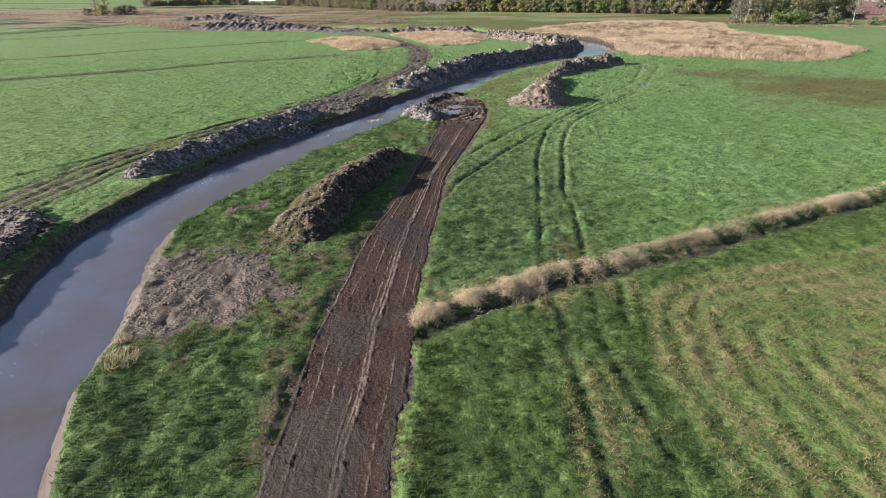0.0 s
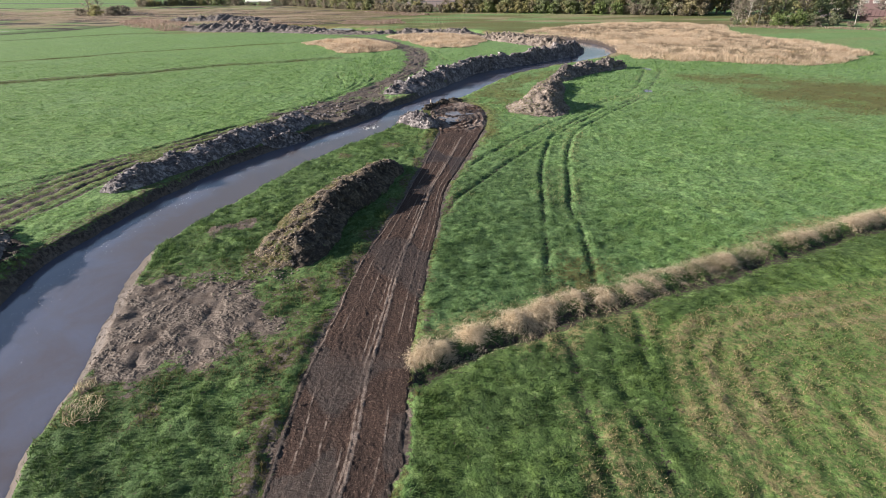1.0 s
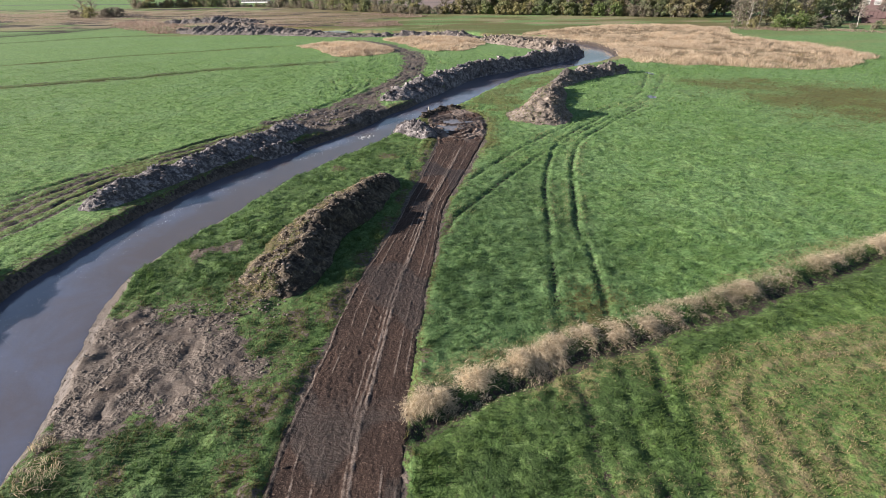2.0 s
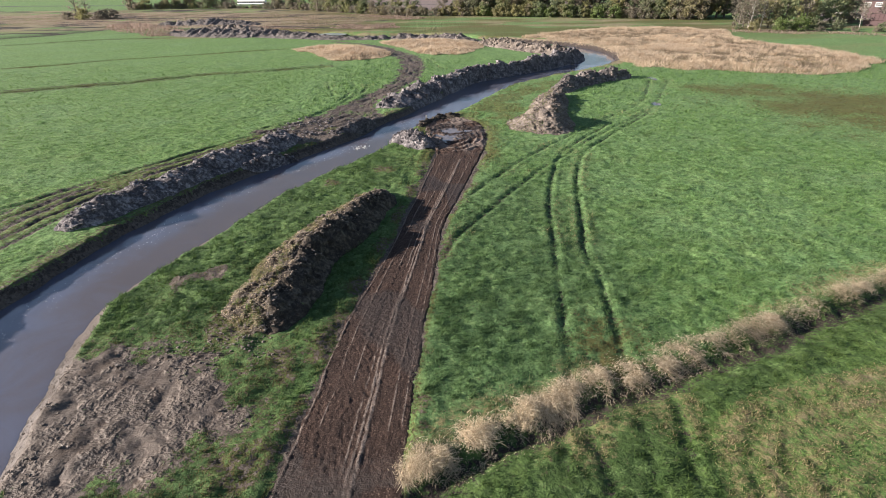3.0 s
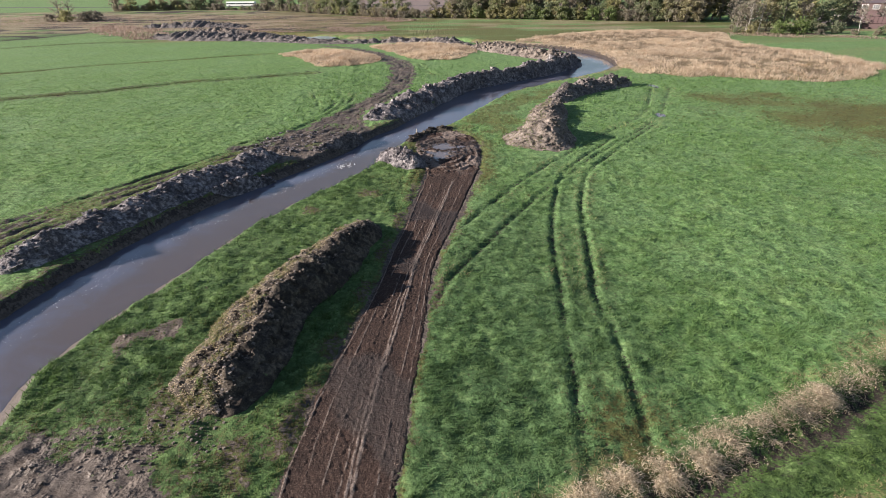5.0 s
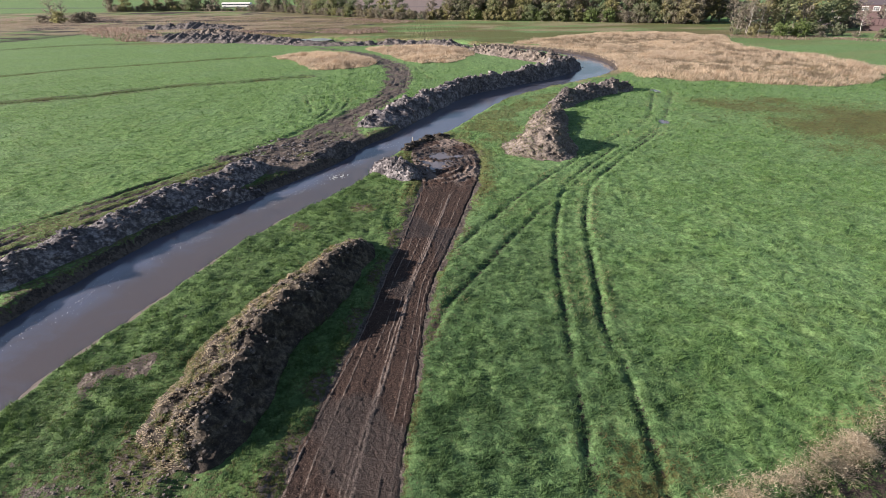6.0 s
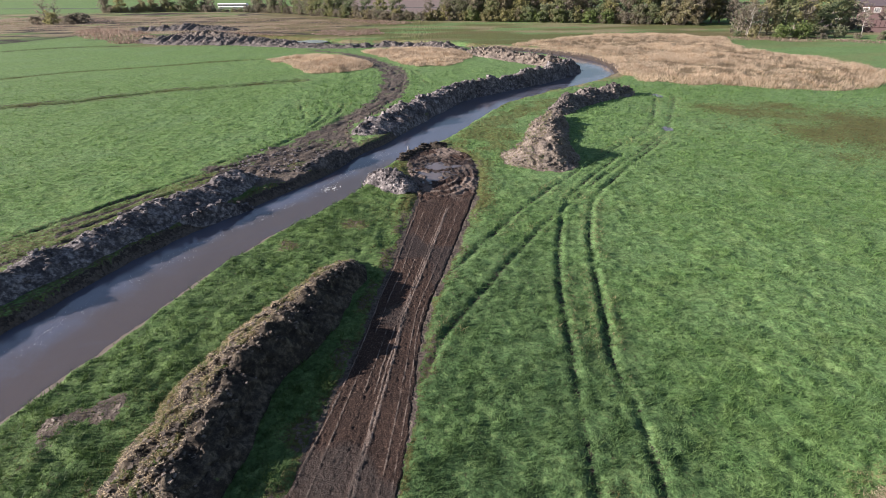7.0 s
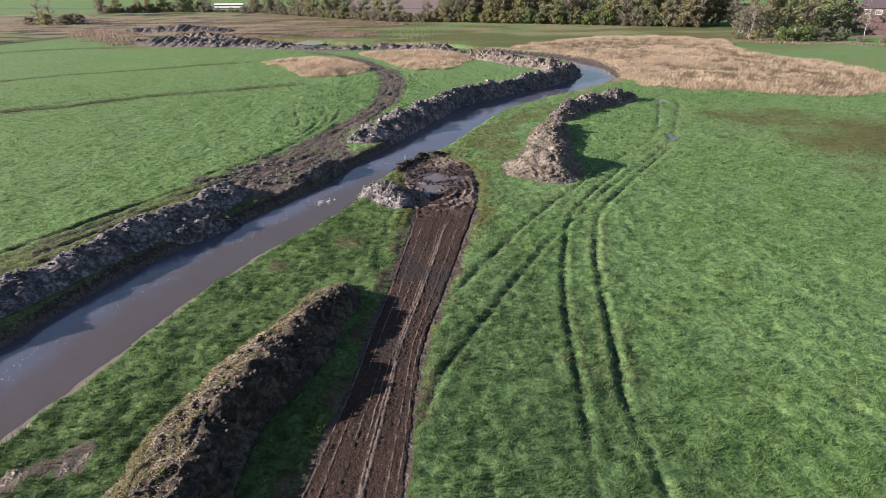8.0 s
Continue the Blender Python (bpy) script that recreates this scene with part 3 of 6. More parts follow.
# ---- materials ----
class Mat:
    """A node material in a few words."""

    def __init__(self, name, rough=0.9, spec=0.3):
        self.m = bpy.data.materials.new(name)
        self.m.use_nodes = True
        self.t = self.m.node_tree
        self.b = self.t.nodes["Principled BSDF"]
        self.b.inputs["Roughness"].default_value = rough
        self.b.inputs["Specular IOR Level"].default_value = spec
        self.co = self.t.nodes.new("ShaderNodeTexCoord").outputs["Object"]

    def put(self, socket, value):
        if isinstance(value, bpy.types.NodeSocket):
            self.t.links.new(value, socket)
        elif isinstance(value, (tuple, list)) and len(value) == 3 and socket.type == "RGBA":
            socket.default_value = (*value, 1)
        else:
            socket.default_value = value

    def noise(self, scale, detail=4, rough=0.55, stretch=None, distortion=0.0):
        n = self.t.nodes.new("ShaderNodeTexNoise")
        n.inputs["Scale"].default_value, n.inputs["Detail"].default_value, n.inputs["Roughness"].default_value = scale, detail, rough
        n.inputs["Distortion"].default_value = distortion
        src = self.co
        if stretch:
            mp = self.t.nodes.new("ShaderNodeMapping")
            mp.inputs["Scale"].default_value = stretch
            self.t.links.new(src, mp.inputs["Vector"])
            src = mp.outputs[0]
        self.t.links.new(src, n.inputs["Vector"])
        return n.outputs["Fac"]

    def attr(self, name):
        n = self.t.nodes.new("ShaderNodeAttribute")
        n.attribute_name = name
        return n.outputs["Fac"]

    def random(self, island=False):
        if island:
            return self.t.nodes.new("ShaderNodeNewGeometry").outputs["Random Per Island"]
        return self.t.nodes.new("ShaderNodeObjectInfo").outputs["Random"]

    def math(self, op, a, b=0.0, c=0.0):
        n = self.t.nodes.new("ShaderNodeMath")
        n.operation = op
        for k, v in enumerate((a, b, c)):
            self.put(n.inputs[k], v)
        return n.outputs[0]

    def step(self, v, lo, hi):
        n = self.t.nodes.new("ShaderNodeMapRange")
        n.interpolation_type = "SMOOTHSTEP"
        self.put(n.inputs["Value"], v)
        n.inputs["From Min"].default_value, n.inputs["From Max"].default_value = lo, hi
        return n.outputs[0]

    def mix(self, fac, a, b, blend="MIX"):
        n = self.t.nodes.new("ShaderNodeMix")
        n.data_type, n.blend_type = "RGBA", blend
        self.put(n.inputs[0], fac)
        self.put(n.inputs[6], a)
        self.put(n.inputs[7], b)
        return n.outputs[2]

    def ramp(self, fac, stops):
        n = self.t.nodes.new("ShaderNodeValToRGB")
        el = n.color_ramp.elements
        while len(el) < len(stops):
            el.new(0.5)
        for k, (p, c) in enumerate(stops):
            el[k].position, el[k].color = p, (*c, 1)
        self.put(n.inputs[0], fac)
        return n.outputs[0]

    def bump(self, height, strength=0.5, distance=0.05):
        n = self.t.nodes.new("ShaderNodeBump")
        n.inputs["Strength"].default_value, n.inputs["Distance"].default_value = strength, distance
        self.put(n.inputs["Height"], height)
        self.t.links.new(n.outputs[0], self.b.inputs["Normal"])

    def leafy(self, c, share):
        """Thin leaves: part of the light goes through."""
        self.color(c)
        t = self.t.nodes.new("ShaderNodeBsdfTranslucent")
        m = self.t.nodes.new("ShaderNodeMixShader")
        self.put(t.inputs["Color"], c)
        m.inputs[0].default_value = share
        self.t.links.new(self.b.outputs[0], m.inputs[1])
        self.t.links.new(t.outputs[0], m.inputs[2])
        self.t.links.new(m.outputs[0], self.t.nodes["Material Output"].inputs["Surface"])

    def color(self, c):
        self.put(self.b.inputs["Base Color"], c)
        return self


STRAW = (0.34, 0.262, 0.190)
SOIL = (0.042, 0.032, 0.026)
MUDC = (0.116, 0.096, 0.081)


def grass_tone(M):
    """Meadow green, patchy at three scales, shared by turf and blades."""
    big, mid, small = M.noise(0.11, 3), M.noise(0.9, 4, 0.6), M.noise(6.0, 3, 0.7)
    dull = M.mix(M.step(mid, 0.35, 0.65), (0.132, 0.240, 0.094), (0.171, 0.280, 0.111))
    bright = M.mix(M.step(mid, 0.35, 0.65), (0.108, 0.216, 0.055), (0.146, 0.254, 0.068))
    c = M.mix(M.math("MULTIPLY", M.attr("lush"), M.step(big, 0.2, 0.6)), dull, bright)
    dry = M.math("MULTIPLY", M.step(M.noise(0.35, 4, 0.65), 0.52, 0.72), 0.35)
    c = M.mix(dry, c, (0.145, 0.185, 0.070))
    c = M.mix(M.math("MULTIPLY", M.attr("weed_shade"), 0.8), c, M.mix(M.step(mid, 0.35, 0.65), (0.046, 0.094, 0.036), (0.068, 0.126, 0.048)))
    # self-shadow and lit tops of tussocks painted into the green
    tuft = M.noise(2.6, 4, 0.7)
    c = M.mix(M.step(tuft, 0.36, 0.62), M.mix(1.0, c, (0.82, 0.85, 0.82), "MULTIPLY"), M.mix(1.0, c, (1.08, 1.06, 1.06), "MULTIPLY"))
    c = M.mix(M.attr("mown"), c, M.mix(1.0, c, (0.72, 0.68, 0.52), "MULTIPLY"))
    return c, mid, small


def make_ground():
    M = Mat("turf_and_soil", 0.92, 0.2)
    c, mid, small = grass_tone(M)
    # thatch and the shade between blades, painted as fine dark noise
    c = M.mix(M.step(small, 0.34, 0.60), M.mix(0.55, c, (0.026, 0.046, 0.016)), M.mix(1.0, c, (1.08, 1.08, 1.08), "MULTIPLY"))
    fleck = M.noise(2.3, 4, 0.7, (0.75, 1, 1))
    # tussock shadows and sunlit tufts painted as dark and light flecks
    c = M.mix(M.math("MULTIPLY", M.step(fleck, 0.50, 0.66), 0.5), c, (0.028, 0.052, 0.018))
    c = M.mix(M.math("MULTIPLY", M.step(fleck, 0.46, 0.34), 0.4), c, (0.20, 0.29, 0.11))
    grit, rag = M.noise(14, 4, 0.7), M.noise(2.2, 6, 0.78)
    ragged = M.math("MULTIPLY", M.math("SUBTRACT", M.noise(4.2, 6, 0.75), 0.5), 3.0)

    def mask(name, lo=0.3, hi=0.6):
        return M.step(M.math("ADD", M.attr(name), ragged), lo, hi)

    straw = M.mix(M.step(fleck, 0.35, 0.65), STRAW, (0.215, 0.155, 0.112))
    straw = M.mix(M.step(M.attr("straw"), 0.6, 0.9), M.mix(fleck, (0.26, 0.215, 0.11), (0.15, 0.125, 0.062)), straw)
    c = M.mix(M.math("MULTIPLY", mask("straw", 0.25, 0.85), 0.85), c, straw)
    brown = M.mix(fleck, (0.118, 0.096, 0.028), (0.050, 0.043, 0.013))
    c = M.mix(M.math("MULTIPLY", mask("bare", 0.3, 0.9), 0.8), c, brown)
    c = M.mix(M.attr("ploughed"), c, M.mix(M.noise(0.5, 3, 0.5, (1, 8, 1)), (0.16, 0.125, 0.115), (0.24, 0.19, 0.17)))
    wet = M.noise(0.45, 4, 0.6, distortion=0.5)
    mud = M.mix(M.step(rag, 0.36, 0.62), (0.068, 0.054, 0.044), M.mix(M.step(grit, 0.3, 0.7), MUDC, (0.150, 0.122, 0.102)))
    mud = M.mix(M.math("MULTIPLY", M.step(wet, 0.52, 0.64), 0.55), mud, (0.080, 0.058, 0.042))
    m_mud = mask("mud", 0.35, 0.65)
    c = M.mix(m_mud, c, mud)
    soil = M.mix(M.step(grit, 0.35, 0.7), (0.022, 0.018, 0.016), M.mix(rag, SOIL, (0.085, 0.066, 0.055)))
    m_soil = mask("soil", 0.35, 0.65)
    c = M.mix(m_soil, c, soil)
    sand = M.mix(rag, (0.065, 0.054, 0.047), M.mix(grit, (0.09, 0.076, 0.067), (0.15, 0.128, 0.114)))
    c = M.mix(M.step(M.math("ADD", M.attr("sand"), M.math("MULTIPLY", ragged, 0.5)), 0.3, 0.5), c, sand)
    M.color(c)
    relief = M.math("ADD", M.math("ADD", M.math("MULTIPLY", small, 0.7), M.math("MULTIPLY", fleck, 1.6)), M.math("MULTIPLY", grit, 0.4))
    smear = M.math("ADD", M.math("MULTIPLY", M.noise(4.6, 4, 0.6, (1, 1.4, 1), 0.2), M.math("MULTIPLY_ADD", M.step(M.noise(0.55, 4, 0.65), 0.46, 0.62), 2.6, 0.6)), M.math("MULTIPLY", grit, 0.15))
    M.bump(M.math("ADD", M.math("MULTIPLY", relief, M.math("SUBTRACT", 1.0, m_mud)), M.math("MULTIPLY", smear, m_mud)), 0.8, 0.10)
    M.put(M.b.inputs["Roughness"], M.math("SUBTRACT", 0.92, M.math("MULTIPLY", m_mud, M.math("MULTIPLY_ADD", M.step(wet, 0.5, 0.65), 0.22, 0.22))))
    return M.m


def make_grass():
    M = Mat("grass_blades", 0.6, 0.16)
    c, mid, small = grass_tone(M)
    r = M.random(island=True)
    c = M.mix(M.math("MULTIPLY", r, 0.8), M.mix(1.0, c, (0.74, 0.75, 0.72), "MULTIPLY"), M.mix(1.0, c, (1.14, 1.12, 1.10), "MULTIPLY"))
    c = M.mix(M.step(M.math("ADD", M.attr("straw"), M.math("MULTIPLY", M.math("SUBTRACT", r, 0.5), M.math("MULTIPLY", M.step(M.attr("straw"), 0.03, 0.2), 0.9))), 0.34, 0.76), c, M.mix(r, (0.19, 0.175, 0.075), (0.30, 0.245, 0.14)))
    c = M.mix(M.step(M.math("ADD", M.attr("bare"), M.math("MULTIPLY", M.math("SUBTRACT", r, 0.5), 0.9)), 0.40, 0.75), c, M.mix(r, (0.070, 0.060, 0.024), (0.130, 0.108, 0.046)))
    M.leafy(c, 0.4)
    return M.m


def make_reed(name, dark, light, green=0.0):
    M = Mat(name, 0.6, 0.3)
    r = M.random(island=True)
    c = M.mix(r, dark, light)
    c = M.mix(M.step(M.noise(0.5, 4, 0.65), 0.48, 0.66), c, M.mix(1.0, c, (0.68, 0.60, 0.53), "MULTIPLY")) if not green else c
    c = M.mix(M.step(M.noise(0.07, 3, 0.6), 0.48, 0.60), c, M.mix(1.0, c, (1.2, 1.2, 1.18), "MULTIPLY"))
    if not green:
        # browner mottles and the shaded sides of clumps, painted dark on the stems
        c = M.mix(M.math("MULTIPLY", M.attr("mottle_shade"), 0.75), c, M.mix(r, (0.060, 0.048, 0.028), (0.17, 0.132, 0.082)))
    if green:
        c = M.mix(M.step(M.math("ADD", M.attr("green"), M.math("MULTIPLY", M.math("SUBTRACT", r, 0.5), 0.5)), 0.4, 0.6), c, M.mix(r, (0.045, 0.09, 0.03), (0.12, 0.17, 0.06)))
    M.leafy(c, 0.45)
    return M.m


def make_spoil(name, dark, mid, light, turf=0.0):
    """Dug earth: clods, crumbs and dried crust."""
    M = Mat(name, 0.9, 0.25)
    n1, n2, n3 = M.noise(1.1, 5, 0.7), M.noise(3.6, 5, 0.72), M.noise(24, 3, 0.6)
    c = M.ramp(M.math("ADD", M.math("MULTIPLY", n1, 0.4), M.math("MULTIPLY", n2, 0.6)), [(0.38, dark), (0.49, mid), (0.62, light)])
    c = M.mix(M.step(n3, 0.35, 0.7), M.mix(1.0, c, (0.62, 0.6, 0.6), "MULTIPLY"), c)
    if turf:
        g = M.mix(n2, (0.06, 0.12, 0.03), (0.13, 0.19, 0.06))
        c = M.mix(M.step(M.noise(0.9, 5, 0.7), 0.68 - turf, 0.78 - turf), c, g)
    M.color(c)
    M.bump(M.math("ADD", n2, M.math("MULTIPLY", n3, 0.5)), 1.0, 0.10)
    return M.m


def make_track():
    M = Mat("churned_track_soil", 0.8, 0.3)
    n1, n2, n3 = M.noise(0.5, 4, 0.6), M.noise(5, 5, 0.7), M.noise(13, 4, 0.75)
    c = M.mix(M.step(n1, 0.38, 0.62), (0.028, 0.0148, 0.0104), (0.045, 0.0248, 0.0175))
    c = M.mix(M.step(n2, 0.5, 0.75), c, (0.088, 0.053, 0.039))
    c = M.mix(M.step(n3, 0.54, 0.68), c, (0.172, 0.122, 0.095))
    c = M.mix(M.step(n3, 0.45, 0.3), c, (0.024, 0.016, 0.013))
    # sunlit ridge crests painted pale; churned mud takes the same tone
    c = M.mix(M.math("MULTIPLY", M.step(M.attr("crest"), 0.2, 0.75), 0.75), c, M.mix(M.step(n3, 0.4, 0.6), (0.15, 0.116, 0.096), (0.30, 0.245, 0.21)))
    damp = M.step(M.math("ADD", M.attr("damp"), M.math("MULTIPLY", M.math("SUBTRACT", n2, 0.5), 0.6)), 0.4, 0.7)
    c = M.mix(M.math("MULTIPLY", damp, 0.6), c, (0.024, 0.016, 0.013))
    M.color(c)
    M.bump(M.math("ADD", M.math("MULTIPLY", n2, 0.8), M.math("MULTIPLY", n3, 0.5)), 1.0, 0.17)
    M.put(M.b.inputs["Roughness"], M.math("SUBTRACT", 0.9, M.math("MULTIPLY", damp, 0.35)))
    return M.m


def make_water(name, tint, untinted):
    """Silty water: an opaque brown body under a smooth, rippled face."""
    M = Mat(name, 0.07, 1.0)
    fac = M.step(M.math("ADD", M.attr("sunlit_silt"), M.math("MULTIPLY", M.math("SUBTRACT", M.noise(0.25, 4, 0.6, distortion=0.6), 0.5), 1.5)), 0.0, 1.0)
    M.color(M.mix(fac, untinted, tint))
    M.b.inputs["IOR"].default_value = 1.5
    M.b.subsurface_method = "BURLEY"
    M.b.inputs["Subsurface Weight"].default_value = 1.0
    M.b.inputs["Subsurface Radius"].default_value = (1.0, 0.85, 0.7)
    M.b.inputs["Subsurface Scale"].default_value = 0.5
    M.bump(M.math("ADD", M.noise(1.6, 3, 0.5, (1, 0.6, 1)), M.math("MULTIPLY", M.noise(9, 2), 0.25)), 0.28, 0.05)
    return M.m


def make_plain(name, c1, c2, scale=3.0, rough=0.7, spec=0.3, metal=0.0):
    M = Mat(name, rough, spec)
    M.b.inputs["Metallic"].default_value = metal
    M.color(M.mix(M.noise(scale, 4, 0.6), c1, c2))
    return M.m


def make_leaf(name, stops):
    M = Mat(name, 0.6, 0.25)
    r, o = M.random(island=True), M.random()
    c = M.ramp(M.math("FRACT", M.math("ADD", M.math("MULTIPLY", r, 0.14), o)), stops)
    c = M.mix(r, M.mix(1.0, c, (0.8, 0.8, 0.8), "MULTIPLY"), M.mix(1.0, c, (1.25, 1.22, 1.16), "MULTIPLY"))
    M.leafy(c, 0.54)
    return M.m


MAT_GROUND, MAT_GRASS, MAT_TRACK = make_ground(), make_grass(), make_track()
# the blue-grey body colour also stands in for reflected sky and shade
MAT_WATER = make_water("silty_river_water", (0.080, 0.063, 0.054), (0.090, 0.096, 0.130))
MAT_PUDDLE = make_water("puddle_water", (0.12, 0.095, 0.088), (0.14, 0.112, 0.104))
MAT_REED = make_reed("dry_reed_stems", (0.30, 0.235, 0.148), (0.80, 0.69, 0.52), green=1.0)
MAT_SEDGE = make_reed("brown_sedge", (0.19, 0.137, 0.112), (0.37, 0.285, 0.232))
MAT_BED = make_reed("dry_reed_bed", (0.45, 0.362, 0.262), (0.58, 0.472, 0.355))
MAT_BROWN = make_spoil("brown_turfy_spoil", (0.030, 0.025, 0.021), (0.062, 0.051, 0.040), (0.19, 0.160, 0.118), turf=0.03)
MAT_GREY = make_spoil("grey_clay_spoil", (0.050, 0.046, 0.049), (0.130, 0.120, 0.124), (0.48, 0.45, 0.44))
MAT_PALE = make_spoil("pale_dried_spoil", (0.085, 0.071, 0.060), (0.20, 0.170, 0.142), (0.38, 0.33, 0.285))
MAT_DARK = make_spoil("dark_peaty_spoil", (0.040, 0.036, 0.038), (0.11, 0.099, 0.098), (0.30, 0.275, 0.26))
MAT_MIXED = make_spoil("mixed_grey_spoil", (0.060, 0.054, 0.054), (0.15, 0.135, 0.128), (0.40, 0.355, 0.315))
MAT_TRACK_CLOD = make_spoil("track_crumbs", (0.070, 0.050, 0.040), (0.125, 0.093, 0.075), (0.22, 0.17, 0.142))
MAT_BARK = make_plain("tree_bark", (0.10, 0.085, 0.07), (0.20, 0.18, 0.155), 4)
MAT_BIRCH = make_plain("birch_bark", (0.32, 0.30, 0.27), (0.52, 0.50, 0.46), 2)
# leaf and twig colours, lightened and greyed to include distance haze
MAT_LEAF = make_leaf("autumn_leaves", [(0.0, (0.165, 0.205, 0.115)), (0.25, (0.205, 0.225, 0.12)), (0.45, (0.27, 0.26, 0.125)), (0.6, (0.26, 0.24, 0.15)), (0.74, (0.26, 0.23, 0.18)), (0.86, (0.19, 0.21, 0.135)), (1.0, (0.155, 0.20, 0.115))])
MAT_TWIG = make_leaf("bare_twigs", [(0.0, (0.225, 0.205, 0.165)), (0.5, (0.19, 0.175, 0.145)), (1.0, (0.24, 0.215, 0.165))])
MAT_GREEN = make_leaf("green_leaves", [(0.0, (0.12, 0.17, 0.065)), (0.5, (0.16, 0.215, 0.08)), (1.0, (0.13, 0.18, 0.07))])
MAT_BRICK = make_plain("red_brick", (0.075, 0.050, 0.050), (0.105, 0.070, 0.069), 5, 0.85)
MAT_TILE = make_plain("red_clay_tile", (0.085, 0.056, 0.054), (0.125, 0.078, 0.074), 3, 0.85)
MAT_ROOF = make_plain("dark_roof_tile", (0.045, 0.038, 0.045), (0.08, 0.066, 0.076), 4, 0.8)
MAT_WHITE = make_plain("white_paint", (0.74, 0.74, 0.73), (0.82, 0.82, 0.81), 2, 0.5)
MAT_PANE = make_plain("window_glass", (0.03, 0.035, 0.04), (0.05, 0.055, 0.06), 1, 0.08, 0.5)
MAT_TYRE = make_plain("rubber", (0.02, 0.02, 0.02), (0.035, 0.035, 0.035), 8, 0.8)
MAT_WOOD = make_plain("weathered_wood", (0.42, 0.38, 0.32), (0.58, 0.54, 0.47), 9, 0.85)
MAT_FOAM = make_plain("foam", (0.62, 0.60, 0.56), (0.80, 0.79, 0.76), 12, 0.8)
MAT_ASPHALT = make_plain("asphalt", (0.055, 0.055, 0.058), (0.085, 0.085, 0.088), 3, 0.9)


# ---- ground: one sheet to the horizon ----
def axis(lo, hi, fine, rings):
    """Evenly fine from lo to hi, then rings of (reach, spacing) beyond it on both sides."""
    mid = list(np.arange(lo, hi, fine))
    up, x = [], hi
    down, z = [], lo
    for reach, gap in rings:
        while x < reach:
            x += gap
            up.append(x)
        while z > -reach:
            z -= gap
            down.append(z)
    return np.array(down[::-1] + mid + up)


xs = axis(-29.0, 25.0, 0.17, [(40, 0.28), (60, 0.6), (100, 1.2), (200, 3), (420, 9), (3200, 120)])
ys_near = list(np.arange(7.0, 48.0, 0.165))
y, ys_far = 48.0, []
while y < 3000:
    y += float(np.interp(y, [48, 62, 100, 140, 180, 260, 420, 1000], [0.19, 0.31, 0.56, 0.95, 1.5, 3.5, 14, 130]))
    ys_far.append(y)
ys = np.array([-2500, -900, -300, -100, -55, -40, -32, -26, -21] + list(np.arange(-17.0, 6.8, 0.4)) + ys_near + ys_far)
gx, gy = np.meshgrid(xs, ys)
gx, gy = gx.ravel(), gy.ravel()
cov = land(gx, gy)
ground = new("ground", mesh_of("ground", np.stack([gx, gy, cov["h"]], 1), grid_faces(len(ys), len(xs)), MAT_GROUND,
                               {k: cov[k] for k in ("soil", "mud", "sand", "straw", "lush", "ploughed", "bare", "weed_shade", "mown")}))
tagged(ground, "green meadow ground with bare mud, wheel ruts and mown swaths", "ground", kind="structure")

# ---- river ----
a = river_w + (river_w - river_e) / (2 * river_half[:, None]) * 2.2
b = river_e + (river_e - river_w) / (2 * river_half[:, None]) * 2.2
k = np.linspace(0, 1, 9)[None, :, None]
pts = a[:, None, :] * (1 - k) + b[:, None, :] * k
pts = np.concatenate([pts, np.full((*pts.shape[:2], 1), WATER)], 2).reshape(-1, 3)
across = np.broadcast_to(k[..., 0], (340, 9)).ravel()
along = np.repeat(river_mid[:, 1], 9)
# brown painted where sun lights the silt, blue-grey left for the shaded side
sunlit_silt = smooth(0.15, 0.7, across) * (0.45 + 0.6 * smooth(24, 38, along)) * smooth(75, 58, along)
river = new("river_water", mesh_of("river_water", pts, grid_faces(340, 9)[:, ::-1], MAT_WATER, {"sunlit_silt": sunlit_silt}))
tagged(river, "brown silty water of a dug stream reflecting the sky", "water", kind="structure")


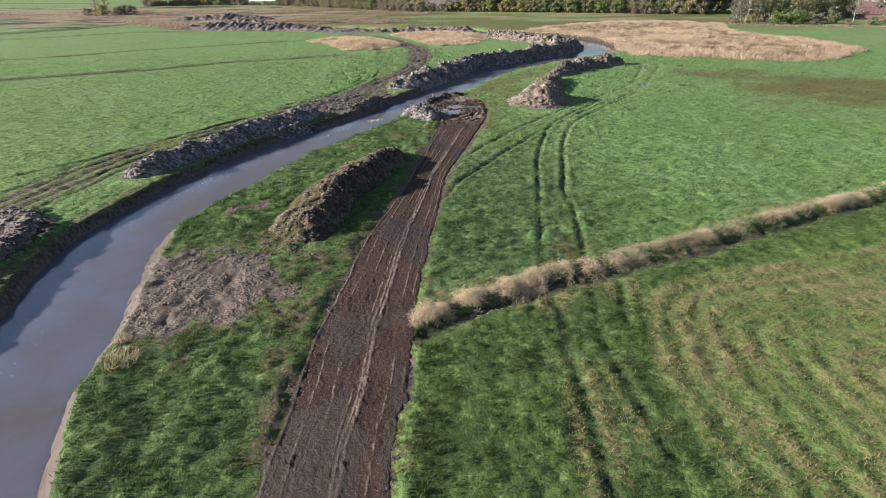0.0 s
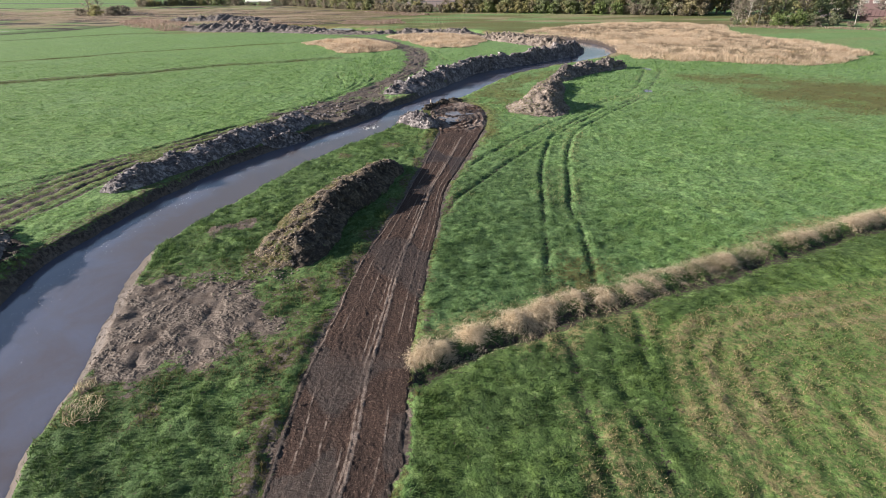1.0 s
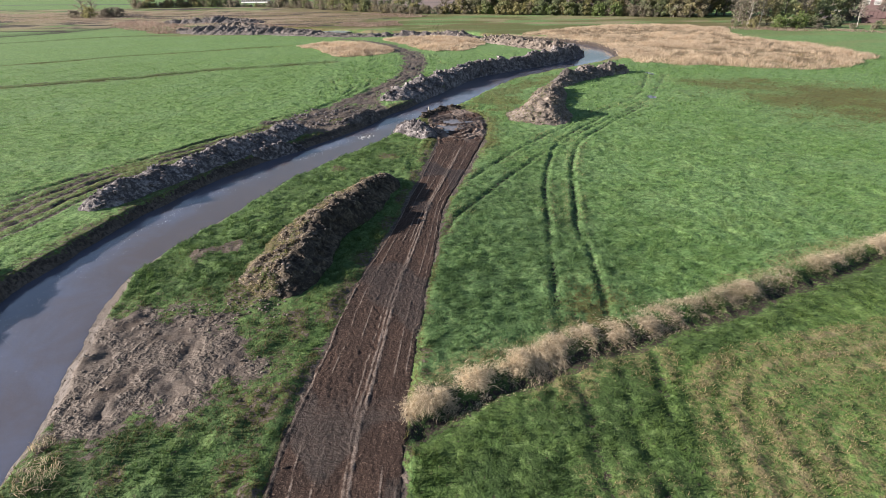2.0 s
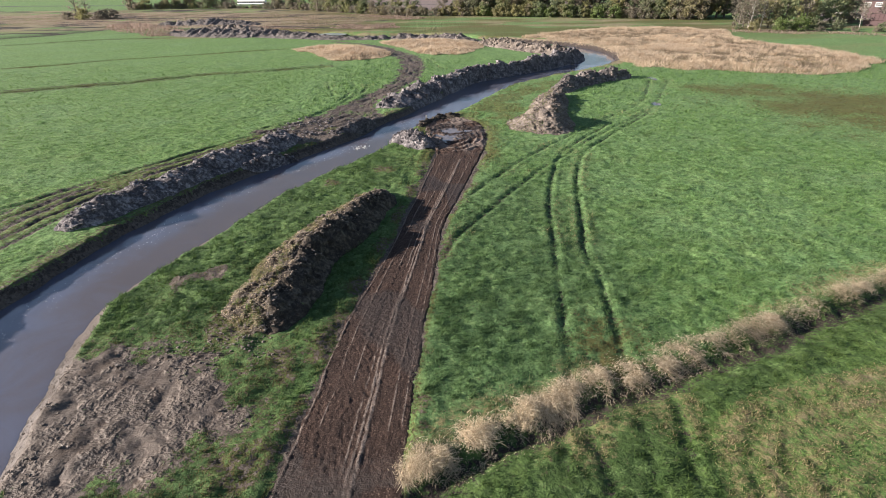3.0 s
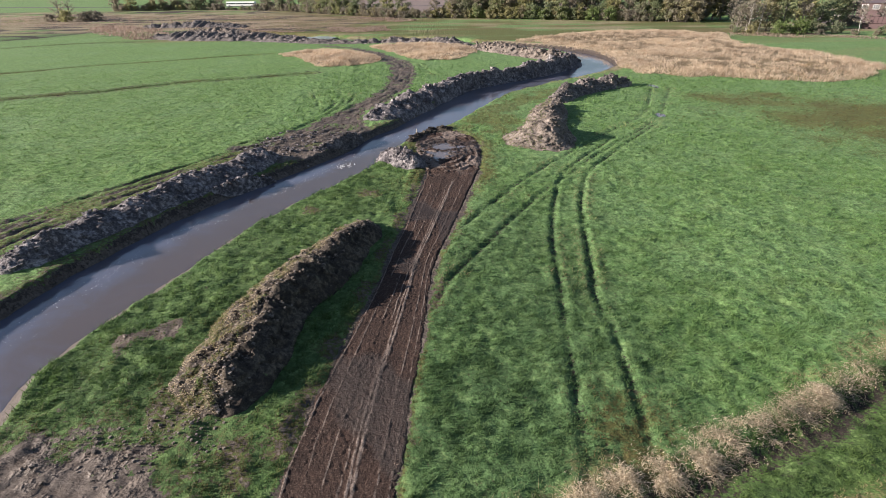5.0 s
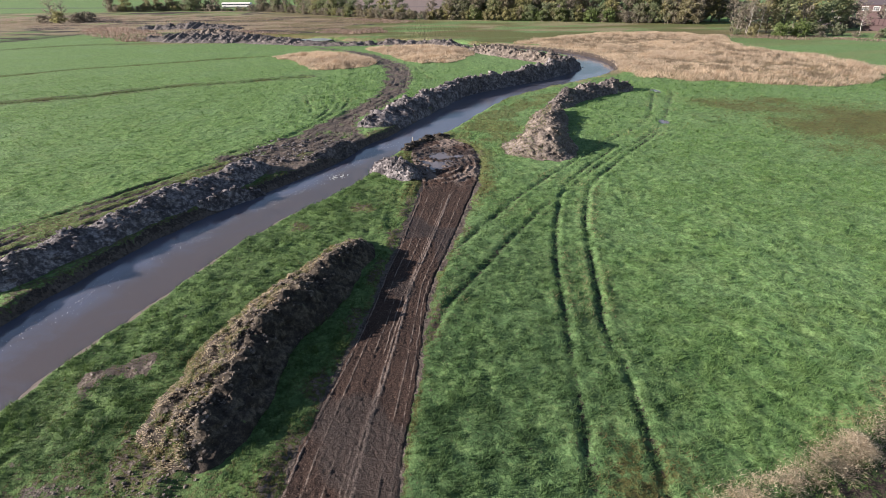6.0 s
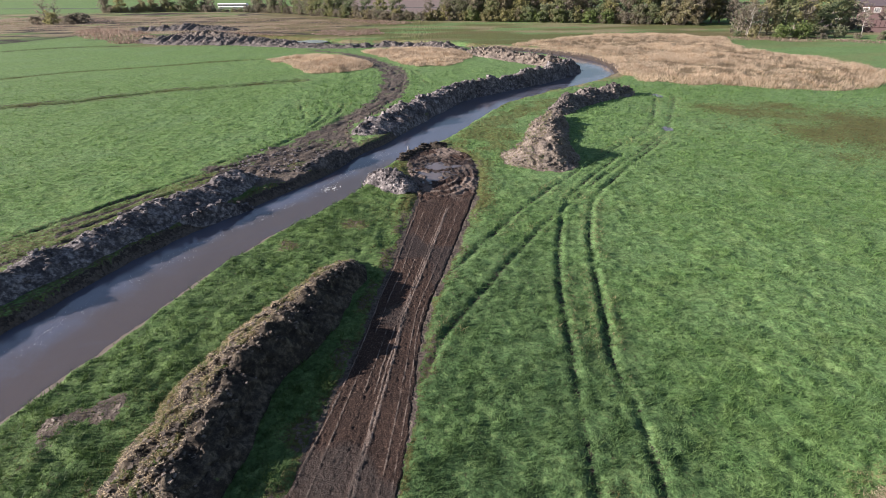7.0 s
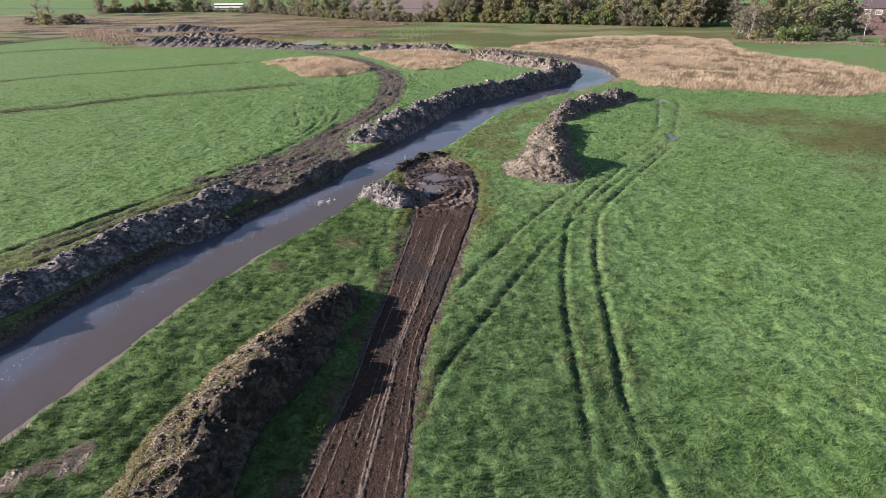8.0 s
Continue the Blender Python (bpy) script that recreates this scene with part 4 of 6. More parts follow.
# ---- dirt track ----
def build_track():
    n, m = 1000, 76
    v = np.linspace(0, 1, m)[None, :]
    k = v[..., None]
    p = track_w[:, None, :] * (1 - k) + track_e[:, None, :] * k
    run = np.repeat(track_run[:, None], m, 1)
    width = 2 * track_half[:, None]
    d = v * width + 0 * run
    x, y = p[..., 0], p[..., 1]
    z = -0.06 + 0.03 * (fbm(x, y, 2.2, 3, 101) - 0.5) + 0.045 * (clod(x, y, 0.15, 103) - 0.5) * smooth(0.25, 0.6, fbm(x, y, 0.7, 2, 105)) + 0.05 * (fbm(x, y, 0.11, 2, 107) - 0.5)
    crest = np.zeros(z.shape)

    def furrow(at, height, wide, keep, seed):
        """A ridge of squeezed-up soil with a groove beside it."""
        nonlocal z, crest
        c = at * width + 0.20 * (fbm(run, 0 * run + seed, 3.0, 2, seed) - 0.5) + 0.06 * (fbm(run, 0 * run + seed, 0.35, 2, seed + 1) - 0.5)
        on = smooth(56, 52, y) * smooth(keep, keep + 0.12, fbm(run, 0 * run + 9.0 + seed, 4.0, 2, seed + 2))
        r = np.exp(-((d - c) / wide) ** 2) * on * (0.2 + 1.5 * fbm(x, y, 0.18, 2, seed + 3))
        z += 0.42 * height * r - 0.10 * height * np.exp(-((d - c - 1.9 * wide) / wide) ** 2) * on
        crest = np.maximum(crest, 1.1 * r)

    furrow(0.05, 0.055, 0.045, 0.2, 111)
    furrow(0.20, 0.05, 0.030, 0.30, 121)
    furrow(0.36, 0.035, 0.028, 0.47, 131)
    furrow(0.505, 0.045, 0.032, 0.42, 136)
    furrow(0.56, 0.055, 0.05, 0.2, 139)
    furrow(0.60, 0.060, 0.075, 0.0, 141)
    furrow(0.80, 0.05, 0.030, 0.30, 151)
    furrow(0.91, 0.04, 0.028, 0.40, 161)
    # lug prints of the wheels
    for lo, hi in ((0.05, 0.19), (0.38, 0.56), (0.64, 0.79)):
        lane = smooth(lo, lo + 0.02, v) * smooth(hi, hi - 0.02, v)
        z -= lane * (0.012 + 0.011 * np.cos((run + 0.9 * np.abs(v - (lo + hi) / 2) * width) * 2 * math.pi / 0.26) * smooth(0.35, 0.6, fbm(x, y, 3, 2, 171)))
    # slurry at the turning place
    bowl = smooth(3.6, 0.5, np.hypot((x - 1.2) * 1.1, (y - 62.4) * 0.75))
    z -= 0.15 * bowl
    z += 0.13 * bowl * smooth(0.45, 0.7, fbm(x, y, 1.0, 3, 173))
    churned = smooth(53, 58, y)
    z += churned * (0.26 * (clod(x, y, 0.4, 179) - 0.5) * fbm(x, y, 1.0, 2, 181) + 0.15 * (fbm(x, y, 0.8, 2, 183) - 0.5))
    crest = np.maximum(crest, churned * 0.75 * smooth(0.35, 0.6, fbm(x, y, 1.3, 3, 187)))
    bend = np.hypot((x - 1.2) * 1.0, (y - 61.5) * 0.62)
    for radius in (2.0, 2.7, 3.3):
        arc = np.exp(-((bend - radius + 0.3 * (fbm(x, y, 1.5, 2, 189) - 0.5)) / 0.14) ** 2) * churned * smooth(0.3, 0.5, fbm(x, y, 1.2, 2, 191))
        z += 0.13 * arc
        crest = np.maximum(crest, 0.8 * arc)
    damp = np.maximum(0.6 * bowl, 0.75 * smooth(0.5, 0.7, fbm(x, y * 0.5, 3, 2, 175)))
    damp = np.maximum(damp, smooth(25, 15, y) * smooth(0.22, 0.42, fbm(x, y * 0.6, 2.2, 2, 185)))
    # ragged edges sink under the turf
    rim = np.minimum(d, width - d) + 0.3 * (fbm(x, y, 0.9, 3, 177) - 0.5)
    z -= 0.16 * smooth(0.25, -0.15, rim)
    z -= 0.4 * smooth(track_run[-1] - 1.0, track_run[-1], run)
    me = mesh_of("dirt_track", np.stack([x, y, z], 2).reshape(-1, 3), grid_faces(n, m)[:, ::-1], MAT_TRACK, {"crest": crest.ravel(), "damp": damp.ravel()})
    ob = tagged(new("dirt_track", me), "brown churned dirt track with wheel ruts and lug prints", "dirt track", kind="structure")
    # standing water
    t = np.linspace(0, 2 * math.pi, 49)[:-1]
    rr = 1 + 0.18 * np.sin(3 * t + 1) + 0.1 * np.sin(5 * t)
    ring = np.stack([1.2 + 2.3 * rr * np.cos(t), 62.4 + 3.4 * rr * np.sin(t), np.full(48, -0.095)], 1)
    verts = np.vstack([[(1.2, 62.4, -0.095)], ring])
    faces = np.array([(0, 1 + i, 1 + (i + 1) % 48) for i in range(48)])
    tagged(new("puddle", mesh_of("puddle", verts, faces, MAT_PUDDLE)), "shallow brown puddle on the churned end of the track", "puddle", kind="structure")
    return ob


build_track()


def build_pool(cx, cy, rx, ry):
    """A shallow sheet of standing water in its hollow."""
    t = np.linspace(0, 2 * math.pi, 33)[:-1]
    rr = 1.25 + 0.12 * np.sin(3 * t + cx) + 0.08 * np.sin(5 * t)
    ring = np.stack([cx + rx * rr * np.cos(t), cy + ry * rr * np.sin(t), np.full(32, -0.10)], 1)
    faces = np.array([(0, 1 + i, 1 + (i + 1) % 32) for i in range(32)])
    me = mesh_of("pool", np.vstack([[(cx, cy, -0.10)], ring]), faces, MAT_PUDDLE)
    tagged(new("pool", me), "shallow pool of standing water in the wet meadow", "pool", kind="structure")


for p in POOLS:
    build_pool(*p)


# ---- heaps and ridges of dug earth ----
def lump_mesh(name, places, sizes, material, seed=0):
    """Many small clods as one mesh: dented eight-cornered lumps."""
    r = np.random.default_rng(seed)
    base = np.array([(sx, sy, sz) for sz in (-1, 1) for sy in (-1, 1) for sx in (-1, 1)], float) * 0.58
    quads = np.array([(0, 2, 3, 1), (4, 5, 7, 6), (0, 1, 5, 4), (2, 6, 7, 3), (0, 4, 6, 2), (1, 3, 7, 5)])
    n = len(places)
    v = base[None] * (0.65 + 0.7 * r.random((n, 8, 1))) * np.array([1, 1, 0.7])
    ang = r.random(n) * 6.283
    c, s = np.cos(ang)[:, None], np.sin(ang)[:, None]
    v = np.stack([v[..., 0] * c - v[..., 1] * s, v[..., 0] * s + v[..., 1] * c, v[..., 2]], 2) * np.asarray(sizes)[:, None, None] + np.asarray(places)[:, None, :]
    f = quads[None] + 8 * np.arange(n)[:, None, None]
    return mesh_of(name, v.reshape(-1, 3), f.reshape(-1, 4), material, shade=False)


MOUNDS = []


def earth_ridge(name, crest, material, label, seed, step=0.12, clods=400, rough=1.0, peaks=0.35, category="earth mound", lump=1.0, crumbs=None, lean=0.0, spread=0.5):
    """A tipped ridge. crest rows: x, y, height, reach to the left and to the right of the line."""
    line = curve_through(crest, step)
    line = resample(line, max(12, int(np.hypot(*np.diff(line[:, :2], axis=0).T).sum() / step)))
    n = len(line)
    tang = np.gradient(line[:, :2], axis=0)
    tang /= np.hypot(*tang.T)[:, None]
    norm = np.stack([-tang[:, 1], tang[:, 0]], 1)
    run = np.arange(n) * step
    total = run[-1]
    cap = np.sqrt(sat(np.minimum(run, total - run) / np.minimum(1.6, total * 0.35)))
    m = max(14, int((line[:, 3] + line[:, 4]).mean() / step * 1.15))
    s = np.linspace(-1, 1, m)[None, :]
    left, right = line[:, 3:4] * (0.35 + 0.65 * cap[:, None]), line[:, 4:5] * (0.35 + 0.65 * cap[:, None])
    wav = (1.0 * (fbm(run, run * 0 + seed, 2.4, 2, seed) - 0.5) + 1.6 * max(0.0, peaks - 0.45) * (fbm(run, run * 0 + seed, 6.0, 2, seed) - 0.5) * 4)[:, None]
    off = np.where(s < 0, -s * left, -s * right) * (1 + 0.35 * (fbm(run, run * 0 + 3.3, 1.6, 2, seed + 1) - 0.5)[:, None]) + wav * (1 - np.abs(s))
    x = line[:, 0:1] + norm[:, 0:1] * off
    y = line[:, 1:2] + norm[:, 1:2] * off
    top = line[:, 2:3] * cap[:, None] * (1 - peaks / 5 + peaks * 1.6 * (fbm(run, run * 0 + 7.7, 1.5, 2, seed + 2) - 0.5)[:, None] + peaks * 0.8 * (clod(run, run * 0 + 0.5, 1.7, seed + 3) - 0.5)[:, None])
    prof = 0.45 * (1 - np.abs(s)) + 0.55 * np.cos(s * math.pi / 2) ** 1.6
    env = sat(prof * 2.6) * np.minimum(1, line[:, 2:3])
    z0 = land(x.ravel(), y.ravel())["h"].reshape(x.shape)
    z0 = np.maximum(z0, -0.9)
    z = z0 + top * prof - 0.12 * smooth(0.86, 1.0, np.abs(s))
    z += env * rough * (0.14 * (clod(x, y, 1.2, seed + 4) - 0.45) + 0.10 * (clod(x + z, y - z, 0.42, seed + 5) - 0.45) + 0.30 * (fbm(x + z, y - z, 0.32, 3, seed + 11) - 0.5) + 0.55 * (fbm(x, y, 0.9, 4, seed + 6) - 0.5) + 0.6 * (fbm(x, y, 2.4, 2, seed + 10) - 0.5) + 0.20 * (0.4 - np.abs(fbm(x - z, y + z, 0.45, 3, seed + 9) - 0.5) * 3))
    x = x + env * rough * 0.42 * (fbm(x + 9, y + z, 0.45, 2, seed + 7) - 0.5)
    y = y + env * rough * 0.42 * (fbm(x, y + z + 5, 0.45, 2, seed + 8) - 0.5)
    verts = np.stack([x, y, z], 2).reshape(-1, 3)
    ob = new(name, mesh_of(name, verts, grid_faces(n, m), material, shade=True))
    tagged(ob, label, category)
    r = np.random.default_rng(seed)
    if clods:
        ss = np.clip(r.normal(lean, spread, clods), -0.98, 0.98)
        cols = ((ss + 1) / 2 * (m - 1)).astype(int)
        pick = r.integers(2, n - 2, clods) * m + cols
        size = lump * (0.05 + 0.24 * r.random(clods) ** 3)
        pl = verts[pick] + r.normal(0, 0.04, (clods, 3))
        cl = new("rubble", lump_mesh("rubble", pl, size * (step / 0.12) ** 0.7, crumbs or material, seed))
        cl.parent = ob
        cl["kind"] = "stuff"
    MOUNDS.append((line, verts.reshape(n, m, 3), s.ravel()))
    return ob


# dark body, pale crumbs on the sunny flank: light contrast deepened by colour
earth_ridge("earth_mound", [(-8.3, 27.2, 0.3, 2.2, 1.2), (-8.25, 28.5, 0.85, 2.9, 1.6), (-8.25, 29.7, 1.2, 3.1, 1.75), (-8.05, 31.6, 1.35, 3.2, 1.85), (-7.95, 34.2, 1.35, 3.0, 1.85), (-7.1, 36.2, 1.3, 3.0, 1.8), (-6.55, 37.6, 1.25, 2.9, 1.75), (-5.7, 39.8, 1.12, 2.4, 1.7), (-5.2, 42.0, 1.05, 2.1, 1.6), (-4.5, 43.8, 0.8, 1.9, 1.4), (-4.0, 45.1, 0.5, 1.5, 1.2)],
            MAT_BROWN, "brown mound of dug earth with turf clumps beside the track", 201, 0.09, 3600, 0.95, 0.34, lump=0.5, crumbs=MAT_PALE, lean=-0.3, spread=0.3)
earth_ridge("earth_mound", [(11.6, 61.5, 0.45, 3.2, 2.2), (12.1, 63.4, 1.4, 4.5, 2.5), (12.5, 65.3, 1.95, 5.0, 2.7), (12.9, 67.5, 1.4, 4.2, 2.5), (13.4, 70.4, 0.8, 3.2, 2.2), (14.4, 74.6, 1.1, 3.0, 2.2), (15.5, 78.6, 1.25, 2.8, 2.1), (16.3, 81.8, 0.9, 2.0, 1.8)],
            MAT_PALE, "pale dried earth mound standing on the meadow", 211, 0.13, 2600, 1.1, 0.2, lump=0.62)
earth_ridge("earth_mound", [(16.8, 83.4, 0.8, 1.7, 1.8), (19.8, 88.0, 1.25, 1.9, 2.0), (23.8, 92.0, 1.3, 2.0, 2.1), (27.6, 94.6, 1.3, 2.0, 2.1), (31.3, 95.6, 0.9, 1.8, 1.8)],
            MAT_MIXED, "grey clay spoil ridge on the meadow near the stream bend", 221, 0.16, 1200, 1.1, 0.6)
earth_ridge("earth_mound", [(-25.9, 39.2, 0.5, 1.6, 1.3), (-25.1, 41.4, 1.1, 1.8, 1.8), (-23.8, 44.6, 1.1, 1.8, 2.0), (-22.2, 48.4, 1.1, 1.8, 2.1), (-20.2, 52.6, 1.12, 1.8, 2.4), (-18.0, 57.0, 1.08, 1.8, 2.4), (-16.2, 60.2, 1.0, 1.6, 2.0), (-14.9, 61.6, 0.6, 1.3, 1.3)],
            MAT_GREY, "grey clay spoil ridge along the stream bank", 231, 0.11, 1100, 0.7, 0.36, lump=0.8)
earth_ridge("earth_mound", [(-18.0, 52.1, 0.35, 0.5, 0.7), (-16.0, 54.2, 0.5, 0.6, 0.7), (-13.9, 56.5, 0.5, 0.6, 0.7)], MAT_GREY, "low grey clod bank at the water's edge", 236, 0.11, 220)
earth_ridge("earth_mound", [(-11.8, 63.1, 0.3, 0.8, 0.8), (-9.4, 66.2, 0.5, 0.8, 0.9), (-7.5, 68.8, 0.5, 0.8, 0.8)], MAT_DARK, "dark wet clod bank at the water's edge", 238, 0.13, 160)
earth_ridge("earth_mound", [(-7.5, 75.4, 0.8, 1.9, 1.7), (-5.5, 78.9, 1.4, 2.0, 2.8), (-2.5, 85.0, 1.4, 2.0, 2.8), (1.0, 91.6, 1.5, 2.0, 2.7), (4.9, 97.9, 1.4, 1.9, 2.0), (10.7, 103.3, 1.3, 1.9, 1.9), (17.0, 109.2, 1.4, 2.0, 2.0), (22.9, 114.7, 1.6, 2.2, 2.2), (28.3, 121.0, 1.6, 2.2, 2.2), (30.0, 125.8, 1.1, 2.0, 1.8)],
            MAT_GREY, "grey clay spoil ridge along the far stream bank", 241, 0.2, 1400, 1.2, 0.6)
earth_ridge("earth_mound", [(10.5, 148.5, 0.7, 2.6, 2.6), (16.4, 140.3, 1.4, 3.2, 3.2), (22.7, 131.2, 1.5, 3.4, 3.4), (27.4, 124.9, 1.1, 2.6, 2.8)], MAT_PALE, "pale brown spoil heap at the stream bend", 251, 0.25, 800, 1.6, 0.6)
earth_ridge("earth_mound", [(-86.9, 190.3, 0.6, 5.0, 5.0), (-76.0, 185.0, 1.3, 7.0, 6.0), (-66.0, 181.5, 1.4, 7.5, 6.5), (-52.6, 178.5, 1.3, 7.0, 6.0), (-37.8, 171.0, 0.9, 5.5, 5.0), (-29.5, 166.5, 0.7, 4.5, 4.0), (-22.0, 164.5, 0.7, 3.6, 3.4), (-14.7, 165.5, 0.75, 3.6, 3.4), (-6.5, 165.0, 0.8, 3.4, 3.2), (3.0, 160.5, 0.9, 3.2, 3.2), (9.5, 152.0, 1.0, 3.2, 3.2)],
            MAT_MIXED, "dark peaty spoil ridge along the far channel", 261, 0.28, 2200, 1.25, 0.9, lump=0.75)
earth_ridge("earth_mound", [(-84.0, 206.0, 0.6, 4.0, 4.0), (-72.0, 200.0, 1.2, 5.0, 5.0), (-58.0, 196.0, 1.0, 4.6, 4.6), (-46.0, 190.0, 0.6, 4.0, 4.0)], MAT_PALE, "pale dried spoil tipped behind the far channel", 263, 0.35, 600, 1.3, 0.9, lump=0.8)
earth_ridge("earth_mound", [(-111.0, 231.0, 0.6, 5.0, 5.0), (-99.0, 233.0, 1.4, 7.0, 7.0), (-88.0, 233.5, 1.5, 7.0, 7.0), (-77.0, 230.0, 1.0, 6.0, 6.0), (-70.0, 229.0, 0.5, 4.0, 4.0)], MAT_MIXED, "dark peaty spoil heap in the marsh", 266, 0.4, 600, 1.3, 0.9, lump=0.8)
earth_ridge("earth_mound", [(-5.4, 61.8, 0.35, 1.1, 1.1), (-3.8, 60.4, 0.8, 1.7, 1.6), (-2.3, 58.9, 0.95, 1.9, 1.9), (-1.1, 56.8, 0.7, 1.6, 1.5)], MAT_GREY, "small grey clay heap at the end of the track", 271, 0.1, 800, 0.9, 0.35, lump=0.75)
earth_ridge("earth_mound", [(-2.6, 65.7, 0.25, 1.1, 1.0), (-1.7, 67.9, 0.3, 1.2, 1.1), (0.2, 69.9, 0.3, 1.2, 1.2), (2.5, 70.9, 0.25, 1.1, 1.1)], MAT_BROWN, "low brown rim of pushed-up mud round the turning place", 276, 0.12, 260)
earth_ridge("earth_mound", [(-30.3, 31.9, 0.25, 1.2, 1.0), (-27.7, 30.4, 0.32, 1.1, 1.3), (-26.3, 27.5, 0.35, 1.1, 1.2), (-26.0, 22.5, 0.35, 1.2, 1.3), (-26.2, 15.1, 0.35, 1.2, 1.3)], MAT_MIXED, "dark wet spoil bank above the stream", 281, 0.12, 700)


# ---- loose clods on bare ground ----
def loose_clods(name, n, area, field, low, size, material, label, seed, lift=0.0):
    x0, x1, y0, y1 = area
    r = np.random.default_rng(seed)
    x, y = r.uniform(x0, x1, n), r.uniform(y0, y1, n)
    c = land(x, y)
    ok = (field(c) > low) & (fbm(x, y, 1.4, 3, seed) > 0.50) & (c["edge"] > 0.2)
    sz = size * (0.4 + 1.4 * r.random(n) ** 3)
    me = lump_mesh(name, np.stack([x, y, c["h"] + 0.2 * sz + lift], 1)[ok], sz[ok], material, seed)
    tagged(new(name, me), label, "clods", kind="stuff")


loose_clods("mud_rubble", 2600, (-17.5, -7.5, 17, 30), lambda c: c["mud"] * (0.3 + c["clods"]), 0.45, 0.048, MAT_PALE, "crumbled brown clods on the bare mud patch", 291)
loose_clods("turf_clumps", 800, (-12.6, -8.0, 24.5, 29.5), lambda c: c["bare"], 0.25, 0.055, MAT_PALE, "brown clumps of torn turf at the foot of the earth mound", 292)
loose_clods("mud_rubble", 1600, (-19, -4, 57, 71), lambda c: np.maximum(c["mud"], c["soil"]), 0.45, 0.14, MAT_GREY, "grey clods on the trampled stream bank", 293)
loose_clods("mud_rubble", 1500, (-24, 0, 60, 130), lambda c: c["mud"], 0.5, 0.10, MAT_BROWN, "brown clods along the churned far track", 295)
loose_clods("mud_rubble", 7500, (-6.6, 2.0, 9, 52), lambda c: -c["off"], 0.25, 0.032, MAT_TRACK_CLOD, "small dry crumbs of soil on the dirt track", 297, 0.15)
loose_clods("mud_rubble", 900, (-3, 6, 55, 71), lambda c: -c["off"], 0.2, 0.13, MAT_BROWN, "wet clods on the turning place", 299, 0.14)


# ---- grass ----
def blades(places, height, width, lean, seed, per, attrs, wind=(0.0, 0.0)):
    """Tufts of single-triangle blades; returns corners, faces and spread attributes."""
    r = np.random.default_rng(seed)
    n = len(places) * per
    p = np.repeat(places, per, 0) + np.c_[r.normal(0, 0.045, (n, 2)), np.zeros(n)]
    hh = np.repeat(height, per) * (0.55 + 0.9 * r.random(n))
    ang = r.random(n) * 6.283
    w = width * (0.6 + 0.8 * r.random(n)) * 0.5
    side = np.stack([np.cos(ang), np.sin(ang), 0 * ang], 1) * w[:, None]
    tip = np.stack([r.normal(0, lean, n) * hh + wind[0] * hh, r.normal(0, lean, n) * hh + wind[1] * hh, hh], 1)
    v = np.stack([p - side - (0, 0, 0.02), p + side - (0, 0, 0.02), p + tip], 1).reshape(-1, 3)
    f = np.arange(3 * n).reshape(-1, 3)
    return v, f, {k: np.repeat(a, per * 3) for k, a in attrs.items()}


def scatter(x0, x1, y0, y1, n, seed):
    r = np.random.default_rng(seed)
    return r.uniform(x0, x1, n), r.uniform(y0, y1, n)


def free_of_mounds(x, y):
    ok = np.ones(x.shape, bool)
    for line, _, _ in MOUNDS:
        d, s, side = near(x, y, line[::6], 4.0)
        reach = np.where(side > 0, line[:, 3].mean(), line[:, 4].mean())
        ok &= d > 0.78 * reach + 0.9 * (fbm(x, y, 0.8, 2, 303) - 0.5)
    return ok


def meadow(name, area, n, seed, tall, width, per, label, ease=(1.0, 10.0)):
    x0, x1, y0, y1 = area
    x, y = scatter(x0, x1, y0, y1, n, seed)
    # thin out what lies outside the widening view
    keep = (np.abs(x - 0.3) < np.maximum(0.95 * (y + 4) + 2, 20)) & (np.random.default_rng(seed + 9).random(len(x)) < smooth(y0 - 0.01, y0 + ease[0], y) * smooth(y1, y1 - ease[1], y))
    x, y = x[keep], y[keep]
    c = land(x, y)
    bare = np.maximum(np.maximum(c["soil"], c["mud"]), c["sand"])
    r = np.random.default_rng(seed + 1)
    keep = (np.maximum(bare, 0.4 * c["bare"]) + 0.9 * (r.random(len(x)) - 0.5) < 0.36) & (c["edge"] > 0.5) & (c["sand"] < 0.2) & (c["off"] > -0.28) & free_of_mounds(x, y)
    x, y = x[keep], y[keep]
    c = {k: v[keep] for k, v in c.items()}
    tuss = smooth(0.32, 0.70, fbm(x, y, 0.5, 3, 301))
    south = near(x, y, hedge_line, 60)[2] < 0
    height = tall * (1 - 0.5 * sat(c["bare"])) * (0.35 + 1.2 * tuss) * np.where((x > 0) & ~south, 1.15, np.where(x > 0, 0.75, np.where(x > -18, 1.5, 0.6)))
    v, f, at = blades(np.stack([x, y, c["h"]], 1), height, width, 0.75, seed + 2, per, {"straw": c["straw"], "bare": c["bare"], "lush": c["lush"], "weed_shade": c["weed_shade"], "mown": c["mown"]}, (0.25, 0.1))
    ob = new(name, mesh_of(name, v, f, MAT_GRASS, at, shade=False))
    return tagged(ob, label, "grass", kind="stuff")


meadow("meadow_grass", (-36, 38, 6.5, 41), 175000, 401, 0.075, 0.030, 5, "short tufted green meadow grass blown by the wind", (0.5, 11.0))
meadow("meadow_grass", (-26, 26, -16, 7.0), 15000, 405, 0.12, 0.075, 4, "short green meadow grass beside the track", (1.0, 0.5))
meadow("meadow_grass", (-56, 58, 29, 74), 140000, 411, 0.095, 0.038, 4, "green meadow grass with darker tussocks", (12.0, 18.0))
meadow("meadow_grass", (-95, 95, 54, 130), 72000, 421, 0.16, 0.09, 3, "far green meadow grass", (18.0, 36.0))


